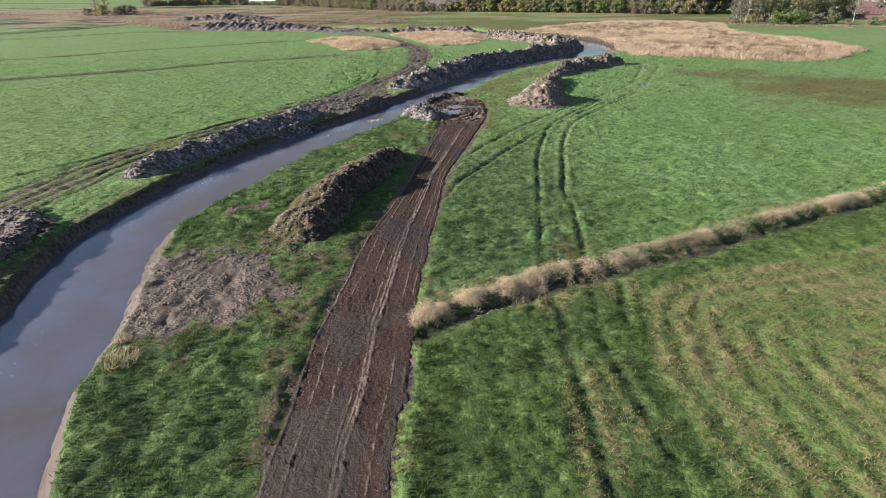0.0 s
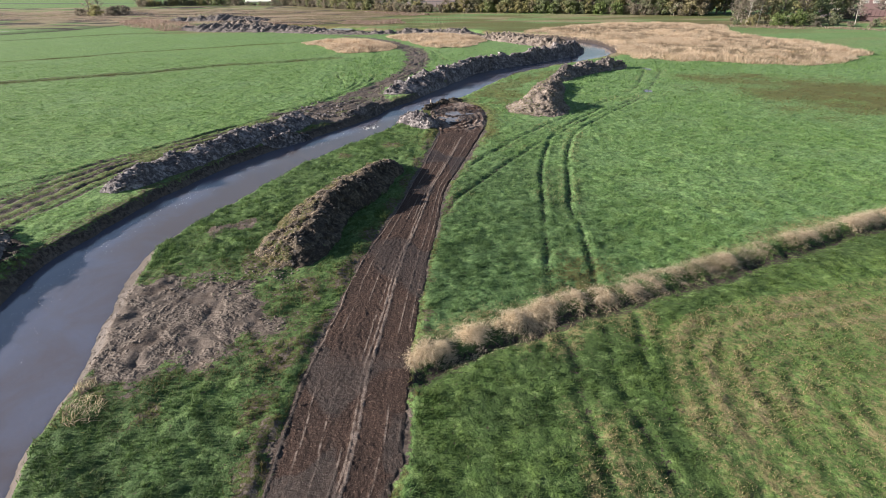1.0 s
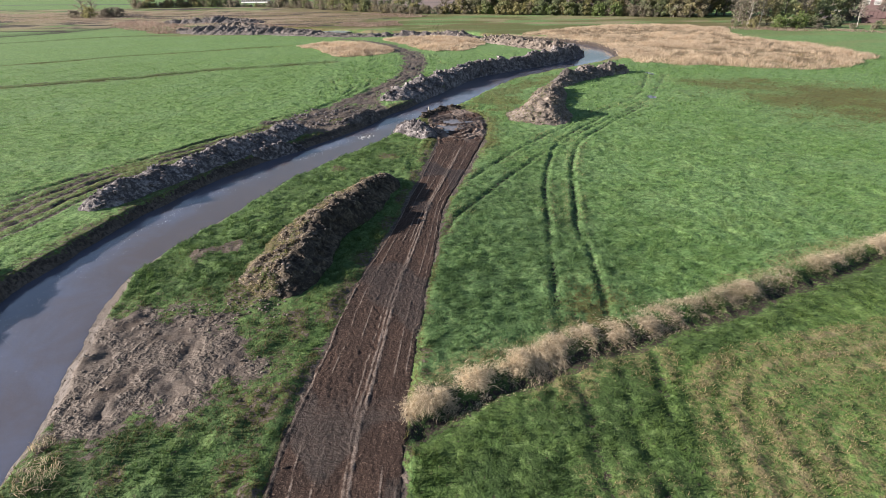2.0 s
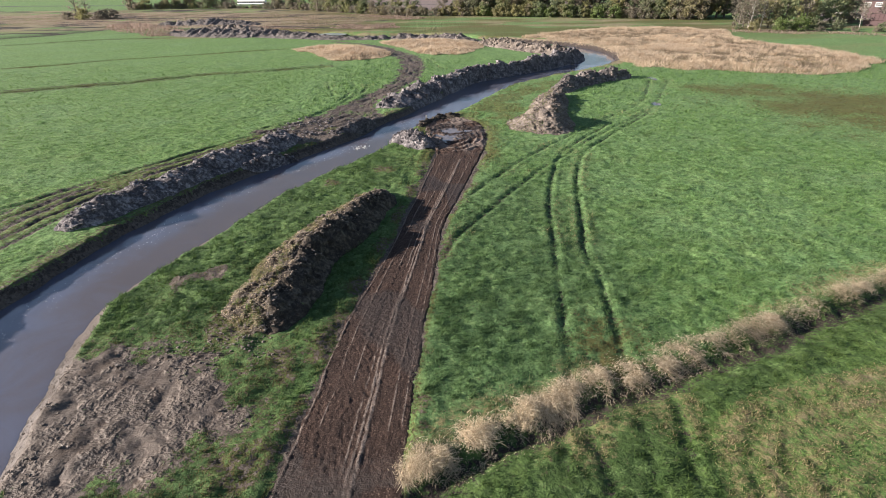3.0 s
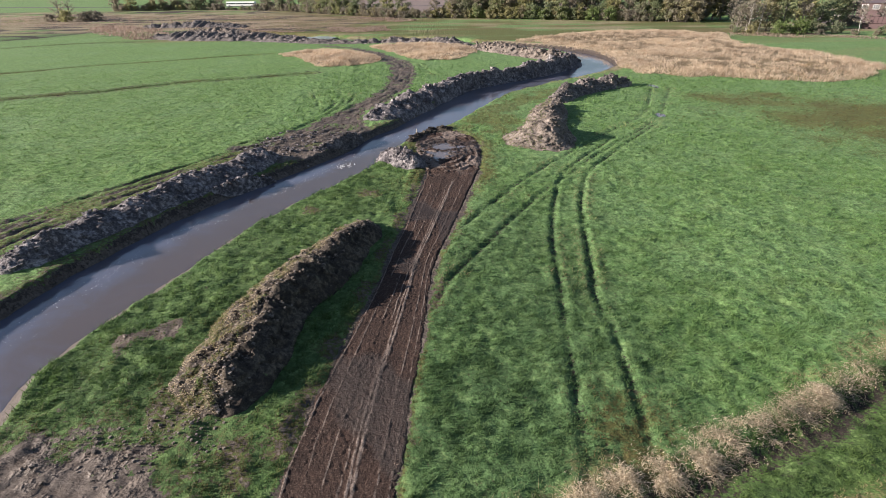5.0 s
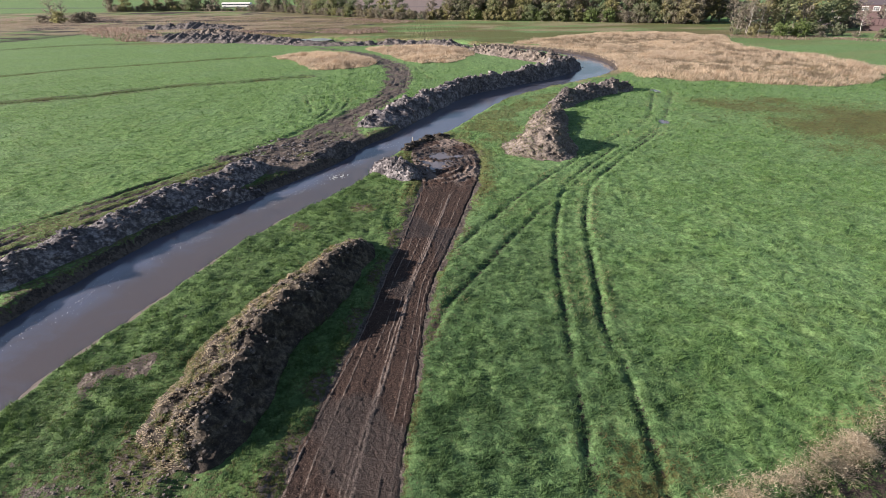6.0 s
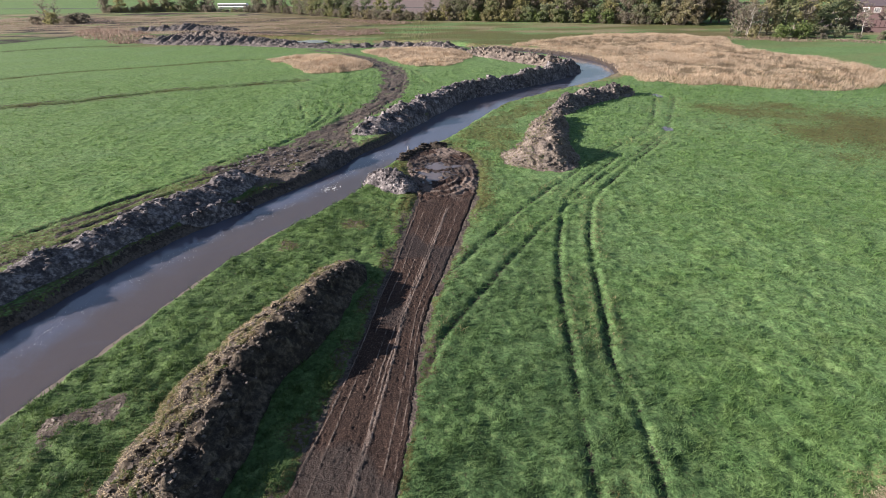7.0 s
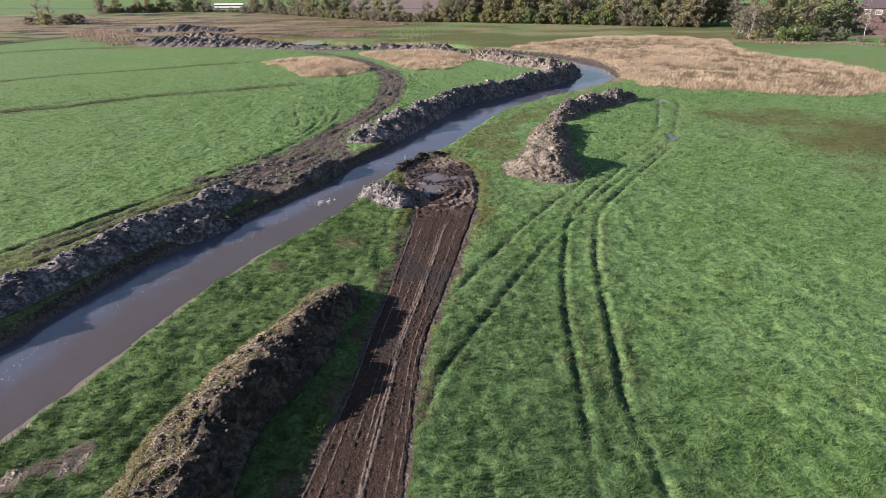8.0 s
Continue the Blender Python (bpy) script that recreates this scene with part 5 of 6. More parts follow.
def mound_turf(index, n, seed, side, label):
    """Grass clumps growing on the sunny flank of a mound."""
    r = np.random.default_rng(seed)
    line, grid, s = MOUNDS[index]
    rows, cols = r.integers(1, grid.shape[0] - 1, n), r.integers(0, grid.shape[1], n)
    p = grid[rows, cols]
    ss = s[cols] * side
    ok = (smooth(0.36, 0.56, fbm(p[:, 0], p[:, 1], 0.8, 3, 501)) + 1.6 * sat(ss - 0.6) > 0.75) & (ss > 0.15)
    p = p[ok]
    v, f, at = blades(p, np.full(len(p), 0.11), 0.034, 0.7, seed + 1, 5, {"straw": 0.35 + 0.75 * smooth(0.3, 0.5, fbm(p[:, 0], p[:, 1], 0.6, 2, 505)) * r.random(len(p)), "lush": np.full(len(p), 0.4), "bare": np.zeros(len(p)), "mown": np.full(len(p), 0.75), "weed_shade": np.zeros(len(p))}, (0.2, 0.0))
    tagged(new("mound_grass", mesh_of("mound_grass", v, f, MAT_GRASS, at, shade=False)), label, "grass", kind="stuff")


mound_turf(0, 16000, 511, -1, "rough grass and straw growing on the earth mound")
mound_turf(1, 5000, 521, -1, "sparse dry grass on the foot of the pale mound")


# ---- dry reeds ----
def stems(places, height, width, lean_x, lean_y, seed, attrs=None, spread=0.35):
    """Bent stems of two pieces each."""
    r = np.random.default_rng(seed)
    n = len(places)
    ang = r.random(n) * 6.283
    side = np.stack([np.cos(ang), np.sin(ang), 0 * ang], 1) * (width * (0.6 + 0.8 * r.random(n)) / 2)[:, None]
    lx, ly = lean_x + r.normal(0, spread, n), lean_y + r.normal(0, spread, n)
    hh = height * (0.55 + 0.75 * r.random(n))
    mid = places + np.stack([lx * hh * 0.25, ly * hh * 0.25, 0.55 * hh], 1)
    tip = places + np.stack([lx * hh * 0.85, ly * hh * 0.85, hh * (0.95 - 0.34 * np.minimum(np.hypot(lx, ly), 2.2))], 1)
    v = np.stack([places - side, places + side, mid + side * 0.9, mid - side * 0.9, tip], 1).reshape(-1, 3)
    i = 5 * np.arange(n)[:, None]
    f = np.concatenate([i + np.array([[0, 1, 2]]), i + np.array([[0, 2, 3]]), i + np.array([[3, 2, 4]])])
    return v, f, {k: np.repeat(a, 5) for k, a in (attrs or {}).items()}


def mound_straw(index, n, seed, label):
    """Withered turf lying over the weather side and the crest of a mound; its paleness adds to the sunlit look."""
    r = np.random.default_rng(seed)
    line, grid, s = MOUNDS[index]
    rows, cols = r.integers(1, grid.shape[0] - 1, n), r.integers(0, grid.shape[1], n)
    p, ss = grid[rows, cols], s[cols]
    ok = (ss < -0.04) & (ss > -0.95) & (fbm(p[:, 0], p[:, 1], 0.7, 3, seed) + 0.25 * r.random(n) > 0.52)
    p = p[ok]
    green = 0.10 + 0.7 * (fbm(p[:, 0], p[:, 1], 1.5, 2, seed + 1) - 0.35)
    v, f, at = stems(p, np.full(len(p), 0.085), np.full(len(p), 0.03), -0.9, -0.3, seed + 2, {"green": green}, 1.0)
    tagged(new("withered_turf", mesh_of("withered_turf", v, f, MAT_REED, at, shade=False)), label, "dry grass", kind="stuff")


mound_straw(0, 38000, 531, "withered pale turf lying over the earth mound")


def build_hedge():
    """Dry reeds lodged by wind and wheels: low matted straw, standing only farther along the ditch."""
    r = np.random.default_rng(601)
    line = resample(curve_through(HEDGE[:9], 0.3), 900)
    total = np.hypot(*np.diff(line, axis=0).T).sum()
    n = 76000
    k = r.random(n) ** 1.1
    i = (k * 899).astype(int)
    s = k * total
    tang = line[np.minimum(i + 1, 899)] - line[np.maximum(i - 1, 0)]
    tang /= np.hypot(*tang.T)[:, None]
    broad = 0.40 + 0.16 * (fbm(s, s * 0 + 4, 2.0, 2, 602) - 0.5)
    off = r.normal(0.12, 1.0, n) * broad + 0.8 * (fbm(s, s * 0, 1.8, 2, 603) - 0.5)
    x = line[i, 0] - tang[:, 1] * off + r.normal(0, 0.03, n)
    y = line[i, 1] + tang[:, 0] * off + r.normal(0, 0.03, n)
    clump = smooth(0.34, 0.58, fbm(x, y, 0.9, 3, 605))
    stand = smooth(10.5, 14, s)
    gap = smooth(0.15, 0.6, np.abs(s - 11.6 - 0.3 * off))
    full = 1 - stand * smooth(0.52, 0.42, fbm(s, s * 0 + 2, 3.2, 2, 621))
    keep = r.random(n) < (0.14 + 0.86 * clump) * (0.15 + 0.85 * gap) * (0.25 + 0.75 * full)
    green = np.maximum(smooth(14.6, 15.6, s) * smooth(19.4, 18.4, s), smooth(22, 23, s) * smooth(26, 25, s)) * 0.25 + 0.5 * (fbm(x, y, 1.3, 3, 607) - 0.30) + 0.25 * smooth(0.5, 1.0, np.abs(off)) + 0.3 * (1 - full)
    x, y, s, clump, stand, green, off, tang = (q[keep] for q in (x, y, s, clump, stand, green, off, tang))
    h = land(x, y)["h"]
    height = (0.09 + 0.17 * clump) * (0.85 - 0.05 * stand) * np.exp(-(off / (1.2 - 0.35 * stand)) ** 2)
    flat = 1.25 - 0.35 * stand
    ang = 9.0 * (fbm(x, y, 0.55, 2, 611) - 0.5) + 0.3
    lean_x = flat * np.cos(ang) * (0.5 + fbm(x, y, 0.5, 2, 615))
    lean_y = flat * np.sin(ang) * (0.5 + fbm(x, y, 0.5, 2, 617)) - 0.35 * (1 - stand)
    v, f, at = stems(np.stack([x, y, h - 0.03], 1), height, np.full(len(x), 0.022), lean_x, lean_y, 609, {"green": green}, 1.2)
    # broken stalks strewn over the mat
    pick = r.choice(np.nonzero(off > -0.3)[0], 34000)
    loft = r.random(34000) * 0.22 * clump[pick] * np.exp(-(off[pick] / 0.8) ** 2)
    base = np.stack([x[pick] + r.normal(0, 0.12, 34000), y[pick] + r.normal(0, 0.12, 34000), h[pick] + loft], 1)
    v2, f2, at2 = stems(base, np.full(34000, 0.05), np.full(34000, 0.02), 1.2, 0.4, 619, {"green": 0.7 * green[pick]}, 3.0)
    f = np.concatenate([f, f2 + len(v)])
    v = np.concatenate([v, v2])
    at = {"green": np.concatenate([at["green"], at2["green"]])}
    tagged(new("dry_reeds", mesh_of("dry_reeds", v, f, MAT_REED, at, shade=False)), "straw-coloured dry reeds and sedge along a field ditch", "reeds", kind="stuff")


build_hedge()


def dry_clump(x, y, radius, n, seed, label):
    r = np.random.default_rng(seed)
    a, q = r.random(n) * 6.283, radius * np.sqrt(r.random(n))
    px, py = x + q * np.cos(a), y + q * np.sin(a)
    v, f, at = stems(np.stack([px, py, land(px, py)["h"] - 0.02], 1), np.full(n, 0.27), np.full(n, 0.022), 0.9, 0.3, seed, {"green": np.full(n, 0.32) + 0.5 * (fbm(px, py, 0.5, 2, seed) - 0.3)}, 0.7)
    tagged(new("dry_tussock", mesh_of("dry_tussock", v, f, MAT_REED, at, shade=False)), label, "tussock", kind="stuff")


dry_clump(-13.6, 16.5, 0.75, 330, 661, "dry straw-coloured tussock on the stream bank")
dry_clump(-14.3, 17.9, 0.4, 110, 663, "small dry tussock beside the mud patch")
dry_clump(-0.9, 19.5, 0.6, 160, 665, "bent pale reeds overhanging the edge of the track")


def reed_bed(poly, n, tall, seed, label, width=0.16, material=None, gaps=0.0):
    p = np.array(poly, float)
    x, y = scatter(p[:, 0].min() - 1, p[:, 0].max() + 1, p[:, 1].min() - 1, p[:, 1].max() + 1, n, seed)
    q = inside(x, y, poly) + 4 * (fbm(x, y, 5, 2, 77) - 0.5)
    ok = (q > -0.1) & (fbm(x, y, 2.2, 3, seed) > 0.26)
    x, y, q = x[ok], y[ok], q[ok]
    c = land(x, y)
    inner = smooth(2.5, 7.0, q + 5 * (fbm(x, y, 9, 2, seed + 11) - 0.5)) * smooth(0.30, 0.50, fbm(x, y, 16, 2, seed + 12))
    # where mottles and clump shade are painted; stems stay nearly full height
    mottle_shade = gaps * inner * smooth(0.47, 0.58, fbm(x, y * 0.6, 1.3, 3, seed + 13))
    h = tall * (0.45 + 0.9 * smooth(0.25, 0.75, fbm(x, y, 5, 3, seed + 3))) * (0.8 + 0.2 * sat(q / 2)) * (1 - 0.12 * mottle_shade) * (1 - 0.25 * gaps * inner * (1 - clod(x, y, 1.7, seed + 15)))
    ok = c["edge"] > 0.25
    v, f, at = stems(np.stack([x, y, c["h"]], 1)[ok], h[ok], np.full(int(ok.sum()), width), 0.35 + 1.6 * (fbm(x, y, 2.0, 2, seed + 7) - 0.5)[ok], 0.1 + 1.6 * (fbm(x, y, 2.0, 2, seed + 8) - 0.5)[ok], seed + 5, {"mottle_shade": mottle_shade[ok]}, 0.9)
    tagged(new("reed_bed", mesh_of("reed_bed", v, f, material or MAT_BED, at, shade=False)), label, "reeds", kind="stuff")


reed_bed(REED_BEDS[0], 24000, 0.8, 621, "pale dry reed bed in the western meadow", 0.07)
reed_bed(REED_BEDS[1], 26000, 0.8, 631, "pale dry reed bed beside the far track", 0.07)
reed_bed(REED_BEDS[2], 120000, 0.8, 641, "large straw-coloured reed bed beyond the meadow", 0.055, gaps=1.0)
for k, poly in enumerate([
        [(-130.2, 226.7), (-132.2, 246.5), (-119.5, 239.2), (-98.4, 217.3), (-85.7, 196.7), (-83.2, 182.5), (-90.9, 182.5), (-107.7, 199.6), (-117.2, 208.3)],
        [(-80.3, 206.5), (-73.1, 217.6), (-57.4, 210.9), (-41.7, 200.7), (-54.7, 195.4), (-68.2, 193.9)],
        [(-37.3, 216.1), (-17.9, 219.7), (-14.4, 200.2), (-26.3, 194.7), (-37.8, 203.9)],
        [(-41.2, 280.1), (-11.8, 260.1), (-4.3, 249.2), (-13.0, 239.1), (-34.0, 264.4)]]):
    reed_bed(poly, (9000, 4500, 4000, 4500)[k], (0.8, 0.6, 0.5, 0.6)[k], 671 + 10 * k, "tan dry scrub and reeds in the far marsh", 0.2, MAT_SEDGE)
reed_bed([(86, 176), (84.8, 167.3), (95.2, 159.0), (106.4, 159), (118, 147), (128, 150), (117.7, 157), (107.6, 168.5)], 5000, 0.45, 721, "rusty dry weeds along the edge of the wood", 0.14, MAT_SEDGE)
reed_bed(REED_BEDS[3], 26000, 0.5, 651, "brown dry sedge across the far marsh", 0.16, MAT_SEDGE)


# ---- trees ----
def limb(bm, a, b, r0, r1, sides=6):
    a, b = Vector(a), Vector(b)
    q = (b - a).to_track_quat("Z", "Y")
    rings = []
    for p, r in ((a, r0), (b, r1)):
        rings.append([bm.verts.new(p + q @ Vector((r * math.cos(6.2832 * i / sides), r * math.sin(6.2832 * i / sides), 0))) for i in range(sides)])
    for i in range(sides):
        bm.faces.new((rings[0][i], rings[0][(i + 1) % sides], rings[1][(i + 1) % sides], rings[1][i]))


def leaf_cloud(centres, radii, n, size, seed):
    """Leaf sprays round many small clumps, as one mesh."""
    r = np.random.default_rng(seed)
    k = r.integers(0, len(centres), n)
    d = r.normal(0, 1, (n, 3))
    d /= np.linalg.norm(d, axis=1)[:, None]
    p = centres[k] + d * (radii[k] * r.random(n) ** 0.45)[:, None] * np.array([1, 1, 0.85])
    u, w = r.normal(0, 1, (n, 3)), r.normal(0, 1, (n, 3))
    u /= np.linalg.norm(u, axis=1)[:, None]
    w -= u * (u * w).sum(1)[:, None]
    w /= np.linalg.norm(w, axis=1)[:, None]
    s = (size * (0.6 + 0.9 * r.random(n)))[:, None]
    v = np.stack([p - u * s * 0.5, p + w * s * 0.35, p + u * s * 0.6, p - w * s * 0.35], 1).reshape(-1, 3)
    return v, np.arange(4 * n).reshape(-1, 4)


def make_tree(name, tall, spread, seed, leaf, bark, label, leaves=900, low=0.25, size=0.45, group="trees behind the meadow"):
    """A tree or bush at the origin: trunk, limbs, and a crown of leaf sprays."""
    r = random.Random(seed)
    root = tagged(new(name), label, "bush" if "bush" in name else "tree", group)
    bm = bmesh.new()
    top = Vector((r.uniform(-0.3, 0.3), r.uniform(-0.3, 0.3), tall * 0.62))
    rad = (0.006 if bark is MAT_BIRCH else 0.022) * tall + 0.025
    mid = top * 0.5 + Vector((r.uniform(-0.2, 0.2), r.uniform(-0.2, 0.2), 0))
    limb(bm, (0, 0, -0.4), (0, 0, 0.12 * tall), rad * 1.5, rad, 8)
    limb(bm, (0, 0, 0.12 * tall), mid, rad, rad * 0.8, 8)
    limb(bm, mid, top, rad * 0.8, rad * 0.4, 8)
    centres, radii = [], []
    count = 15
    for i in range(count):
        f = low + (0.95 - low) * (i + r.random()) / count
        ang = i * 2.4 + r.random()
        reach = spread * (0.45 + 0.55 * math.sin(math.pi * min(1, 0.25 + f * 0.8))) * r.uniform(0.5, 1.0)
        a = Vector((0, 0, min(f * 0.75, 0.58) * tall))
        b = Vector((math.cos(ang) * reach, math.sin(ang) * reach, f * tall * r.uniform(0.9, 1.06)))
        limb(bm, a, b, rad * 0.4, rad * 0.1, 5)
        for q in (0.6, 1.0):
            centres.append(a.lerp(b, q) + Vector((r.uniform(-0.3, 0.3), r.uniform(-0.3, 0.3), r.uniform(-0.2, 0.3))) * spread * 0.3)
            radii.append(spread * r.uniform(0.2, 0.42) * (0.8 if q < 1 else 1))
    part("trunk", bm, bark, root)
    v, f = leaf_cloud(np.array([tuple(c) for c in centres]), np.array(radii), int(1.1 * leaves), 0.88 * size, seed)
    crown = new("crown", mesh_of("crown", v, f, leaf, shade=False))
    crown.parent = root
    return root


def height_at(x, y):
    return float(land(np.array([float(x)]), np.array([float(y)]))["h"][0])


kinds = [
    make_tree("tree", 10.0, 3.4, 701, MAT_LEAF, MAT_BARK, "broadleaf tree in thinning green and yellow autumn leaf", 1000, 0.14, 0.62),
    make_tree("tree", 8.0, 3.4, 702, MAT_LEAF, MAT_BARK, "spreading autumn tree with mixed green and brown leaves", 950, 0.10, 0.58),
    make_tree("tree", 9.0, 2.8, 703, MAT_TWIG, MAT_BARK, "half-bare grey-brown tree with fine twigs", 750, 0.15, 0.46),
    make_tree("bush", 4.2, 2.6, 704, MAT_LEAF, MAT_BARK, "dense willow bush in dull green and brown leaf", 750, 0.04, 0.46, "bushes at the meadow edge"),
    make_tree("bush", 3.4, 2.4, 705, MAT_TWIG, MAT_BARK, "grey-brown leafless thicket bush", 700, 0.04, 0.42, "bushes at the meadow edge"),
    make_tree("bush", 4.0, 2.9, 706, MAT_GREEN, MAT_BARK, "rounded green bush beside the meadow", 900, 0.04, 0.46, "bushes at the meadow edge"),
]
kinds.append(make_tree("tree", 9.0, 3.2, 708, MAT_TWIG, MAT_BARK, "tall bare tree with a thin crown of grey twigs", 260, 0.25, 0.4))
birch = make_tree("tree", 9.0, 2.2, 707, MAT_TWIG, MAT_BIRCH, "slender birch with a white trunk and few leaves", 420, 0.35, 0.35)
r = random.Random(77)
first = {}


def plant(k, x, y, scale):
    proto = kinds[k] if k >= 0 else birch
    if k not in first:
        first[k] = True
        proto.matrix_basis = pose(x, y, height_at(x, y), 0, 0, r.uniform(0, 360)) @ Matrix.Scale(scale, 4)
    else:
        copy_thing_scaled(proto, x, y, scale)


def copy_thing_scaled(proto, x, y, scale):
    ob = copy_thing(proto, pose(x, y, height_at(x, y), 0, 0, r.uniform(0, 360)))
    ob.scale = (scale * r.uniform(0.9, 1.15), scale * r.uniform(0.9, 1.15), scale)


back = resample(curve_through([(10, 268), (36, 254), (62, 242), (90, 228), (112, 221)], 2), 60)
for x, y in back:  # wood behind the meadow
    plant(r.choice((0, 0, 1, 1, 2)), x + r.uniform(-1, 1), y + r.uniform(-3, 6), r.uniform(1.05, 1.5))
front = resample(curve_through([(6, 259), (34, 247), (60, 235.5), (82, 224), (97, 215)], 2), 52)
for x, y in front:
    plant(r.choice((3, 3, 4, 1, 5)), x + r.uniform(-1, 1), y + r.uniform(-1.5, 1.5), r.uniform(0.75, 1.25))
scrub = resample(curve_through([(-197, 368), (-156, 372), (-112, 357), (-78, 336), (-57, 308), (-32, 282), (-11, 263), (12, 256)], 2), 140)
for x, y in scrub:
    low = -127 < x < -102
    plant(r.choice((4, 4, 3)) if low else r.choice((3, 4, 4, 3, 4, 1, 2)), x + r.uniform(-1.5, 1.5), y + r.uniform(0, 4), r.uniform(0.4, 0.55) if low else r.uniform(0.8, 1.25))
for x, y in scrub[14:126:5]:
    if not -130 < x < -98:
        plant(r.choice((3, 4, 1)), x + r.uniform(-1, 1), y + r.uniform(6, 12), r.uniform(1.1, 1.4))
for k in range(14):
    plant(r.choice((0, 1, 2)), 98 + k * 4.5 + r.uniform(-2, 2), 262 - k * 1.6 + r.uniform(-5, 5), r.uniform(1.0, 1.4))
for k, x, y, s in ((6, -171, 277, 1.3), (6, -168, 280, 1.15), (4, -174, 274, 1.1), (3, -165, 272, 1.35), (4, -169, 274, 0.9), (4, -158.5, 278, 1.35), (4, -155, 279, 1.3), (4, -161, 277, 1.1), (-1, 93, 175, 1.2), (-1, 97, 176, 1.05), (2, 91, 177, 1.0), (2, 95, 179, 1.0), (5, 98.5, 168, 0.95), (5, 103.5, 167.5, 1.05), (3, 107.5, 169.5, 0.85),
                   (2, 112, 180, 1.1), (0, 116, 185, 1.1), (1, 122.5, 187, 1.0), (0, 107, 181, 1.1), (1, 101, 179, 1.1), (1, 96, 184, 1.0), (0, 128, 191, 1.0), (0, 119, 194, 1.2), (3, 115, 168, 0.8), (3, 112, 171, 0.65), (3, 91.5, 170, 0.65), (-1, 122.6, 170, 0.95), (5, 134, 163.5, 0.8), (3, 123.5, 163, 0.55), (3, 129, 166, 0.65),
                   (3, 89.5, 174, 0.45), (4, 108, 165, 0.45), (4, 117, 164, 0.45), (4, 121, 161, 0.4), (1, 135, 196, 1.1), (0, 143, 214, 1.3), (2, 150, 216, 1.2), (1, 160, 214, 1.3), (4, 152, 190, 0.9), (3, 145, 184, 0.6), (2, 139, 196, 0.95), (6, 141, 186, 0.9), (6, 149, 193, 0.8), (4, 145, 190, 0.75), (6, 146, 203, 1.0), (4, 135, 190, 1.0), (0, 150, 222, 1.2), (0, 157, 227, 1.2), (1, 149, 215, 1.2), (0, 172, 227, 1.3), (1, 182, 222, 1.3), (4, 158, 193, 0.8), (3, 150, 183, 0.55)):
    plant(k, x, y, s)


# ---- house, road, bus, stake ----
def build_house():
    root = tagged(new("house"), "red brick house with a dark roof and white windows", "house")
    w, d, h = 15.0, 8.0, 5.9
    bm = bmesh.new()
    box(bm, -w / 2, -d / 2, -0.3, w / 2, d / 2, h)
    part("wall", bm, MAT_BRICK, root)
    bm = bmesh.new()
    o = 0.5
    a = [bm.verts.new(p) for p in ((-w / 2 - o, -d / 2 - o, h), (w / 2 + o, -d / 2 - o, h), (w / 2 + o, d / 2 + o, h), (-w / 2 - o, d / 2 + o, h), (-w / 2 - o, 0, h + 4), (w / 2 + o, 0, h + 4))]
    for f in ((0, 1, 5, 4), (2, 3, 4, 5), (0, 4, 3), (1, 2, 5), (3, 2, 1, 0)):
        bm.faces.new([a[i] for i in f])
    roof = part("roof", bm, MAT_ROOF, root, "dark tiled pitched roof")
    bm = bmesh.new()
    box(bm, 3.0, -0.5, h + 2.5, 3.9, 0.4, h + 5.2)
    part("chimney", bm, MAT_BRICK, roof)
    for cx in (-5.4, -2.2, 1.2, 4.8):
        bm = bmesh.new()
        y, sill = -d / 2, 3.95
        for x0, z0, x1, z1 in ((-0.95, 0.0, 0.95, 0.12), (-0.95, 1.3, 0.95, 1.42), (-0.95, 0.12, -0.83, 1.3), (0.83, 0.12, 0.95, 1.3), (-0.36, 0.12, -0.28, 1.3), (0.28, 0.12, 0.36, 1.3), (-0.83, 0.7, 0.83, 0.76)):
            box(bm, cx + x0, y - 0.10, sill + z0, cx + x1, y + 0.02, sill + z1)
        win = part("window", bm, MAT_WHITE, root, "white painted window frame")
        bm = bmesh.new()
        box(bm, cx - 0.83, y - 0.05, sill + 0.12, cx + 0.83, y - 0.01, sill + 1.3)
        part("pane", bm, MAT_PANE, win)
    root.matrix_basis = pose(158, 206.5, height_at(158, 206.5), 0, 0, -47)


def build_shed():
    root = tagged(new("shed"), "low grey flat-roofed shed beside the house", "shed")
    bm = bmesh.new()
    box(bm, -5, -2.5, -0.3, 5, 2.5, 2.2)
    part("wall", bm, MAT_ROOF, root)
    bm = bmesh.new()
    box(bm, -5.4, -2.9, 2.2, 5.4, 2.9, 2.45)
    part("roof", bm, MAT_WOOD, root, "pale grey flat roof")
    root.matrix_basis = pose(138, 202, height_at(138, 202), 0, 0, -38)


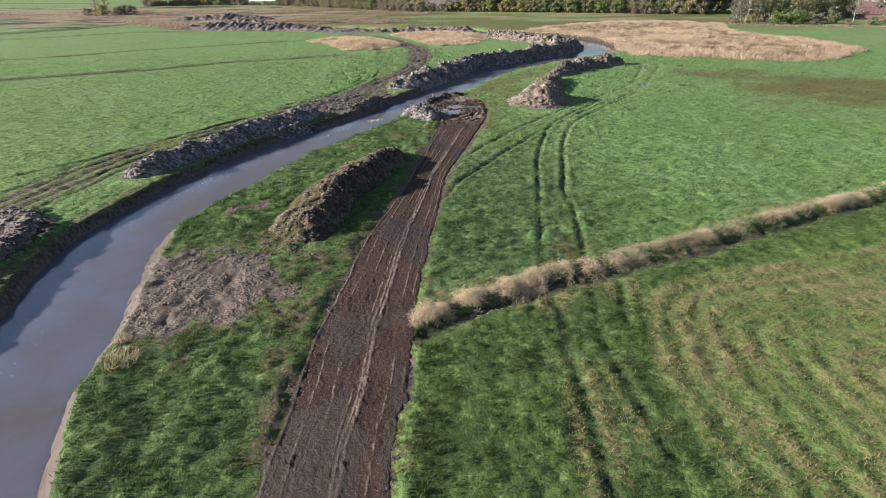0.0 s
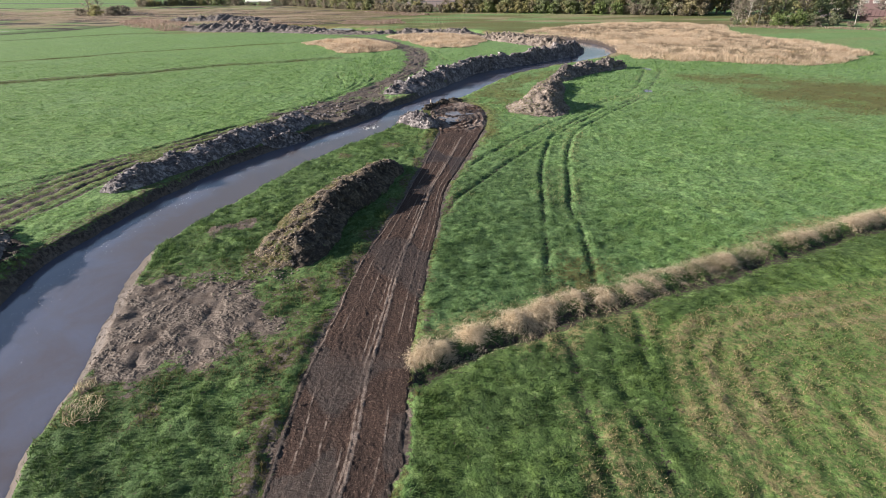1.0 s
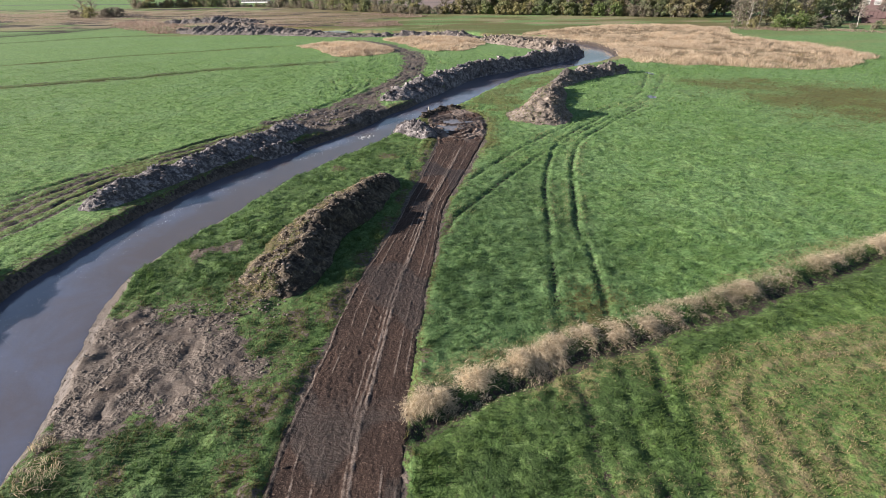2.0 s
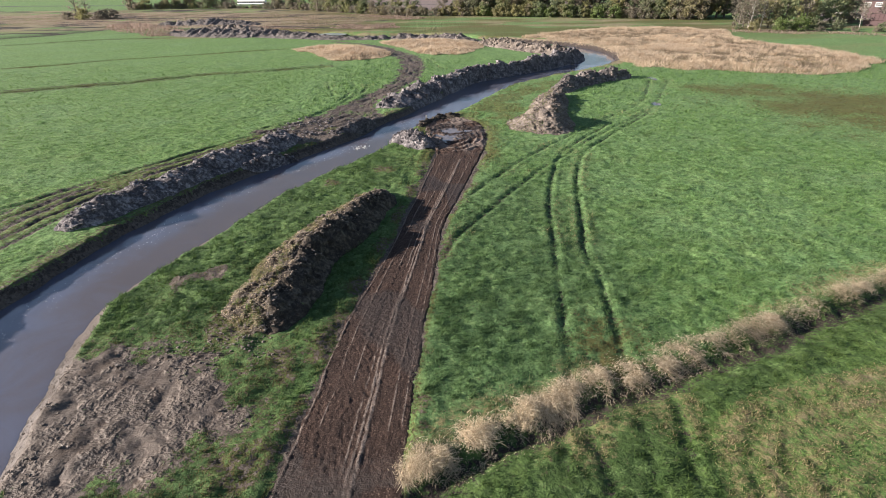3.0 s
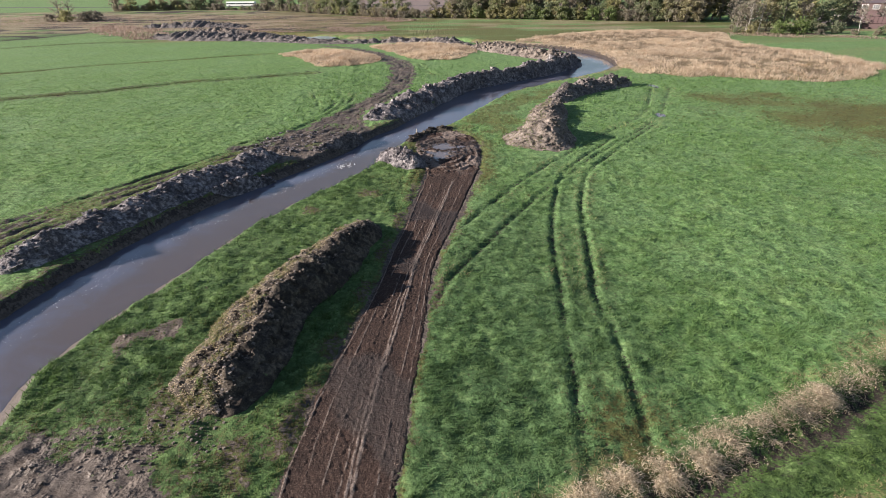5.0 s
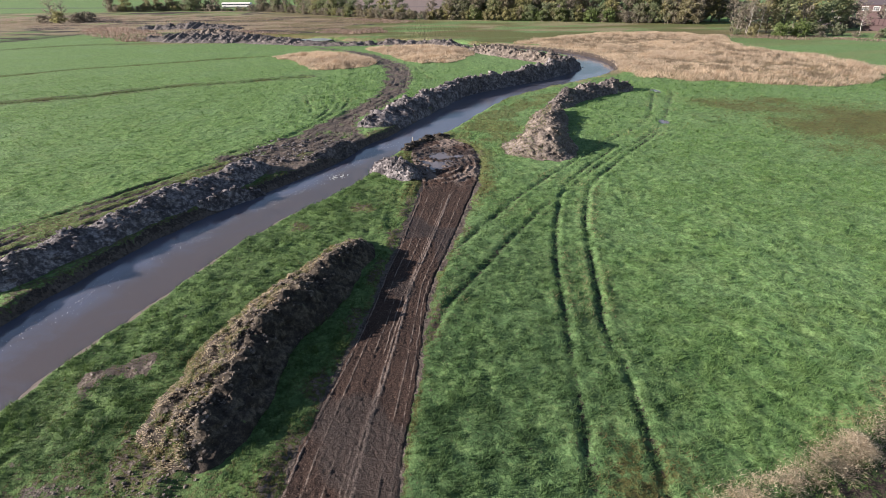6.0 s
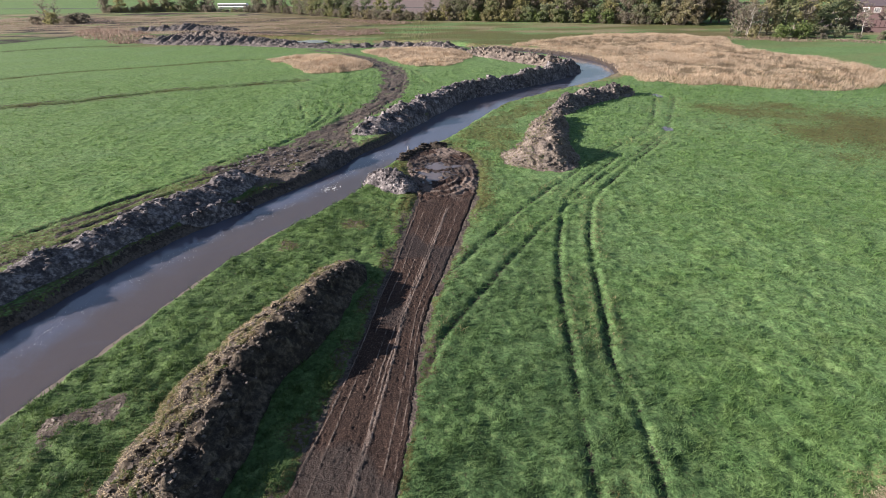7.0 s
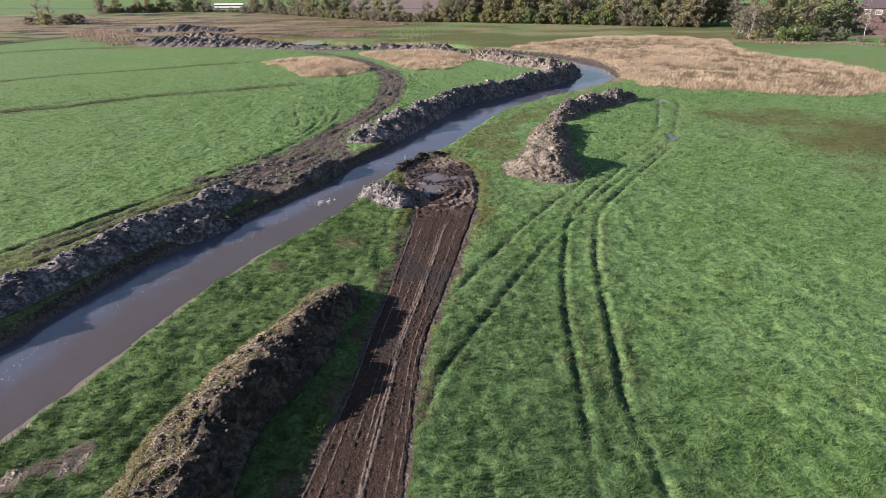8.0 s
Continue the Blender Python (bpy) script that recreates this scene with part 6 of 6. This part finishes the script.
def build_outhouse():
    root = tagged(new("outhouse"), "low brick outhouse with a red tiled roof by the garden", "outhouse")
    bm = bmesh.new()
    box(bm, -4.5, -2.2, -0.3, 4.5, 2.2, 1.5)
    part("wall", bm, MAT_BRICK, root)
    bm = bmesh.new()
    o = 0.3
    a = [bm.verts.new(p) for p in ((-4.5 - o, -2.2 - o, 1.5), (4.5 + o, -2.2 - o, 1.5), (4.5 + o, 2.2 + o, 1.5), (-4.5 - o, 2.2 + o, 1.5), (-4.5 - o, 0, 3.2), (4.5 + o, 0, 3.2))]
    for f in ((0, 1, 5, 4), (2, 3, 4, 5), (0, 4, 3), (1, 2, 5), (3, 2, 1, 0)):
        bm.faces.new([a[i] for i in f])
    roof = part("roof", bm, MAT_TILE, root, "red clay tile roof")
    for k in range(9):
        bm = bmesh.new()
        x = -4.4 + k * 1.1
        limb(bm, (x, -2.5, 1.53), (x, 0, 3.24), 0.09, 0.09, 5)
        part("tile_row", bm, MAT_TILE, roof)
    root.matrix_basis = pose(137.0, 180.5, height_at(137, 180.5), 0, 0, -40)


def build_bus():
    root = tagged(new("bus"), "long white bus with dark windows on the far road", "bus")
    bm = bmesh.new()
    box(bm, -11.0, -1.25, 0.45, 11.0, 1.25, 3.1)
    bmesh.ops.bevel(bm, geom=bm.edges[:], offset=0.25, segments=2, affect="EDGES")
    part("body", bm, MAT_WHITE, root)
    for sgn in (-1, 1):
        for i in range(12):
            bm = bmesh.new()
            x = -9.9 + i * 1.8
            box(bm, x - 0.82, sgn * 1.235, 1.4, x + 0.80, sgn * 1.275, 2.4)
            part("window", bm, MAT_PANE, root)
        for x in (-8.6, 1.2, 8.6):
            bm = bmesh.new()
            bmesh.ops.create_cone(bm, cap_ends=True, segments=20, radius1=0.5, radius2=0.5, depth=0.34)
            bmesh.ops.rotate(bm, verts=bm.verts, matrix=Matrix.Rotation(math.pi / 2, 3, "X"))
            bmesh.ops.translate(bm, verts=bm.verts, vec=(x, sgn * 1.1, 0.5))
            part("wheel", bm, MAT_TYRE, root)
    root.matrix_basis = pose(-131, 411, height_at(-131, 411) + 0.1, 0, 0, -13.5)


def build_road():
    line = resample(curve_through([(-420, 480), (-250, 440), (-131, 411), (0, 381), (140, 372), (420, 400)], 4), 160)
    tang = np.gradient(line, axis=0)
    tang /= np.hypot(*tang.T)[:, None]
    norm = np.stack([-tang[:, 1], tang[:, 0]], 1)
    k = np.array([-3.6, -3.2, 0, 3.2, 3.6])
    p = line[:, None, :] + norm[:, None, :] * k[None, :, None]
    mid = land(line[:, 0], line[:, 1])["h"]
    z = mid[:, None] + np.array([-0.4, 0.08, 0.12, 0.08, -0.4])[None, :]
    me = mesh_of("road", np.concatenate([p, z[..., None]], 2).reshape(-1, 3), grid_faces(160, 5)[:, ::-1], MAT_ASPHALT)
    tagged(new("road", me), "narrow asphalt country road beyond the fields", "road", kind="structure")


def build_stake():
    bm = bmesh.new()
    limb(bm, (0, 0, -0.3), (0.03, 0.02, 1.05), 0.05, 0.045, 8)
    bm.faces.new([v for v in bm.verts][-8:])
    me = bpy.data.meshes.new("stake")
    bm.to_mesh(me)
    bm.free()
    me.materials.append(MAT_WOOD)
    ob = tagged(new("wooden_stake", me), "pale wooden marker stake driven into the stream bank", "stake")
    ob.matrix_basis = pose(-1.6, 68.3, height_at(-1.6, 68.3))


build_house()
build_shed()
build_outhouse()
build_road()
build_bus()
build_stake()


# ---- foam on the water ----
def build_foam():
    r = np.random.default_rng(801)
    n = 1000
    spots = np.nonzero((river_mid[:, 1] > 12) & (river_mid[:, 1] < 72))[0]
    i = r.choice(spots, n)
    k = np.clip(r.normal(0.3, 0.1, n), 0.08, 0.9)
    clump = fbm(river_mid[i, 0], river_mid[i, 1], 3.0, 2, 803)
    p = river_w[i] * (1 - k[:, None]) + river_e[i] * k[:, None] + r.normal(0, 0.25, (n, 2))
    size = (0.008 + 0.024 * r.random(n) ** 3) * (0.4 + clump)
    pl = np.c_[p, np.full(n, WATER + 0.004)]
    ok = np.abs(near(p[:, 0], p[:, 1], river_mid, 9)[0] - np.interp(river_run[i], river_run, river_half) * 0.45) < np.interp(river_run[i], river_run, river_half) * 0.5
    me = lump_mesh("foam", pl[ok], size[ok], MAT_FOAM, 805)
    tagged(new("foam_flecks", me), "small white foam flecks drifting on the stream", "foam", kind="stuff")
    n = 45
    q = r.random(n)
    pl = np.c_[-8.9 + 1.3 * q + r.normal(0, 0.12, n), 59.9 + 0.9 * q + r.normal(0, 0.28, n), WATER + 0.01 + 0.02 * r.random(n)]
    me = lump_mesh("foam", pl, 0.02 + 0.035 * r.random(n), MAT_FOAM, 807)
    tagged(new("white_water", me), "white broken water where the stream runs over a sill", "water", kind="stuff")


build_foam()
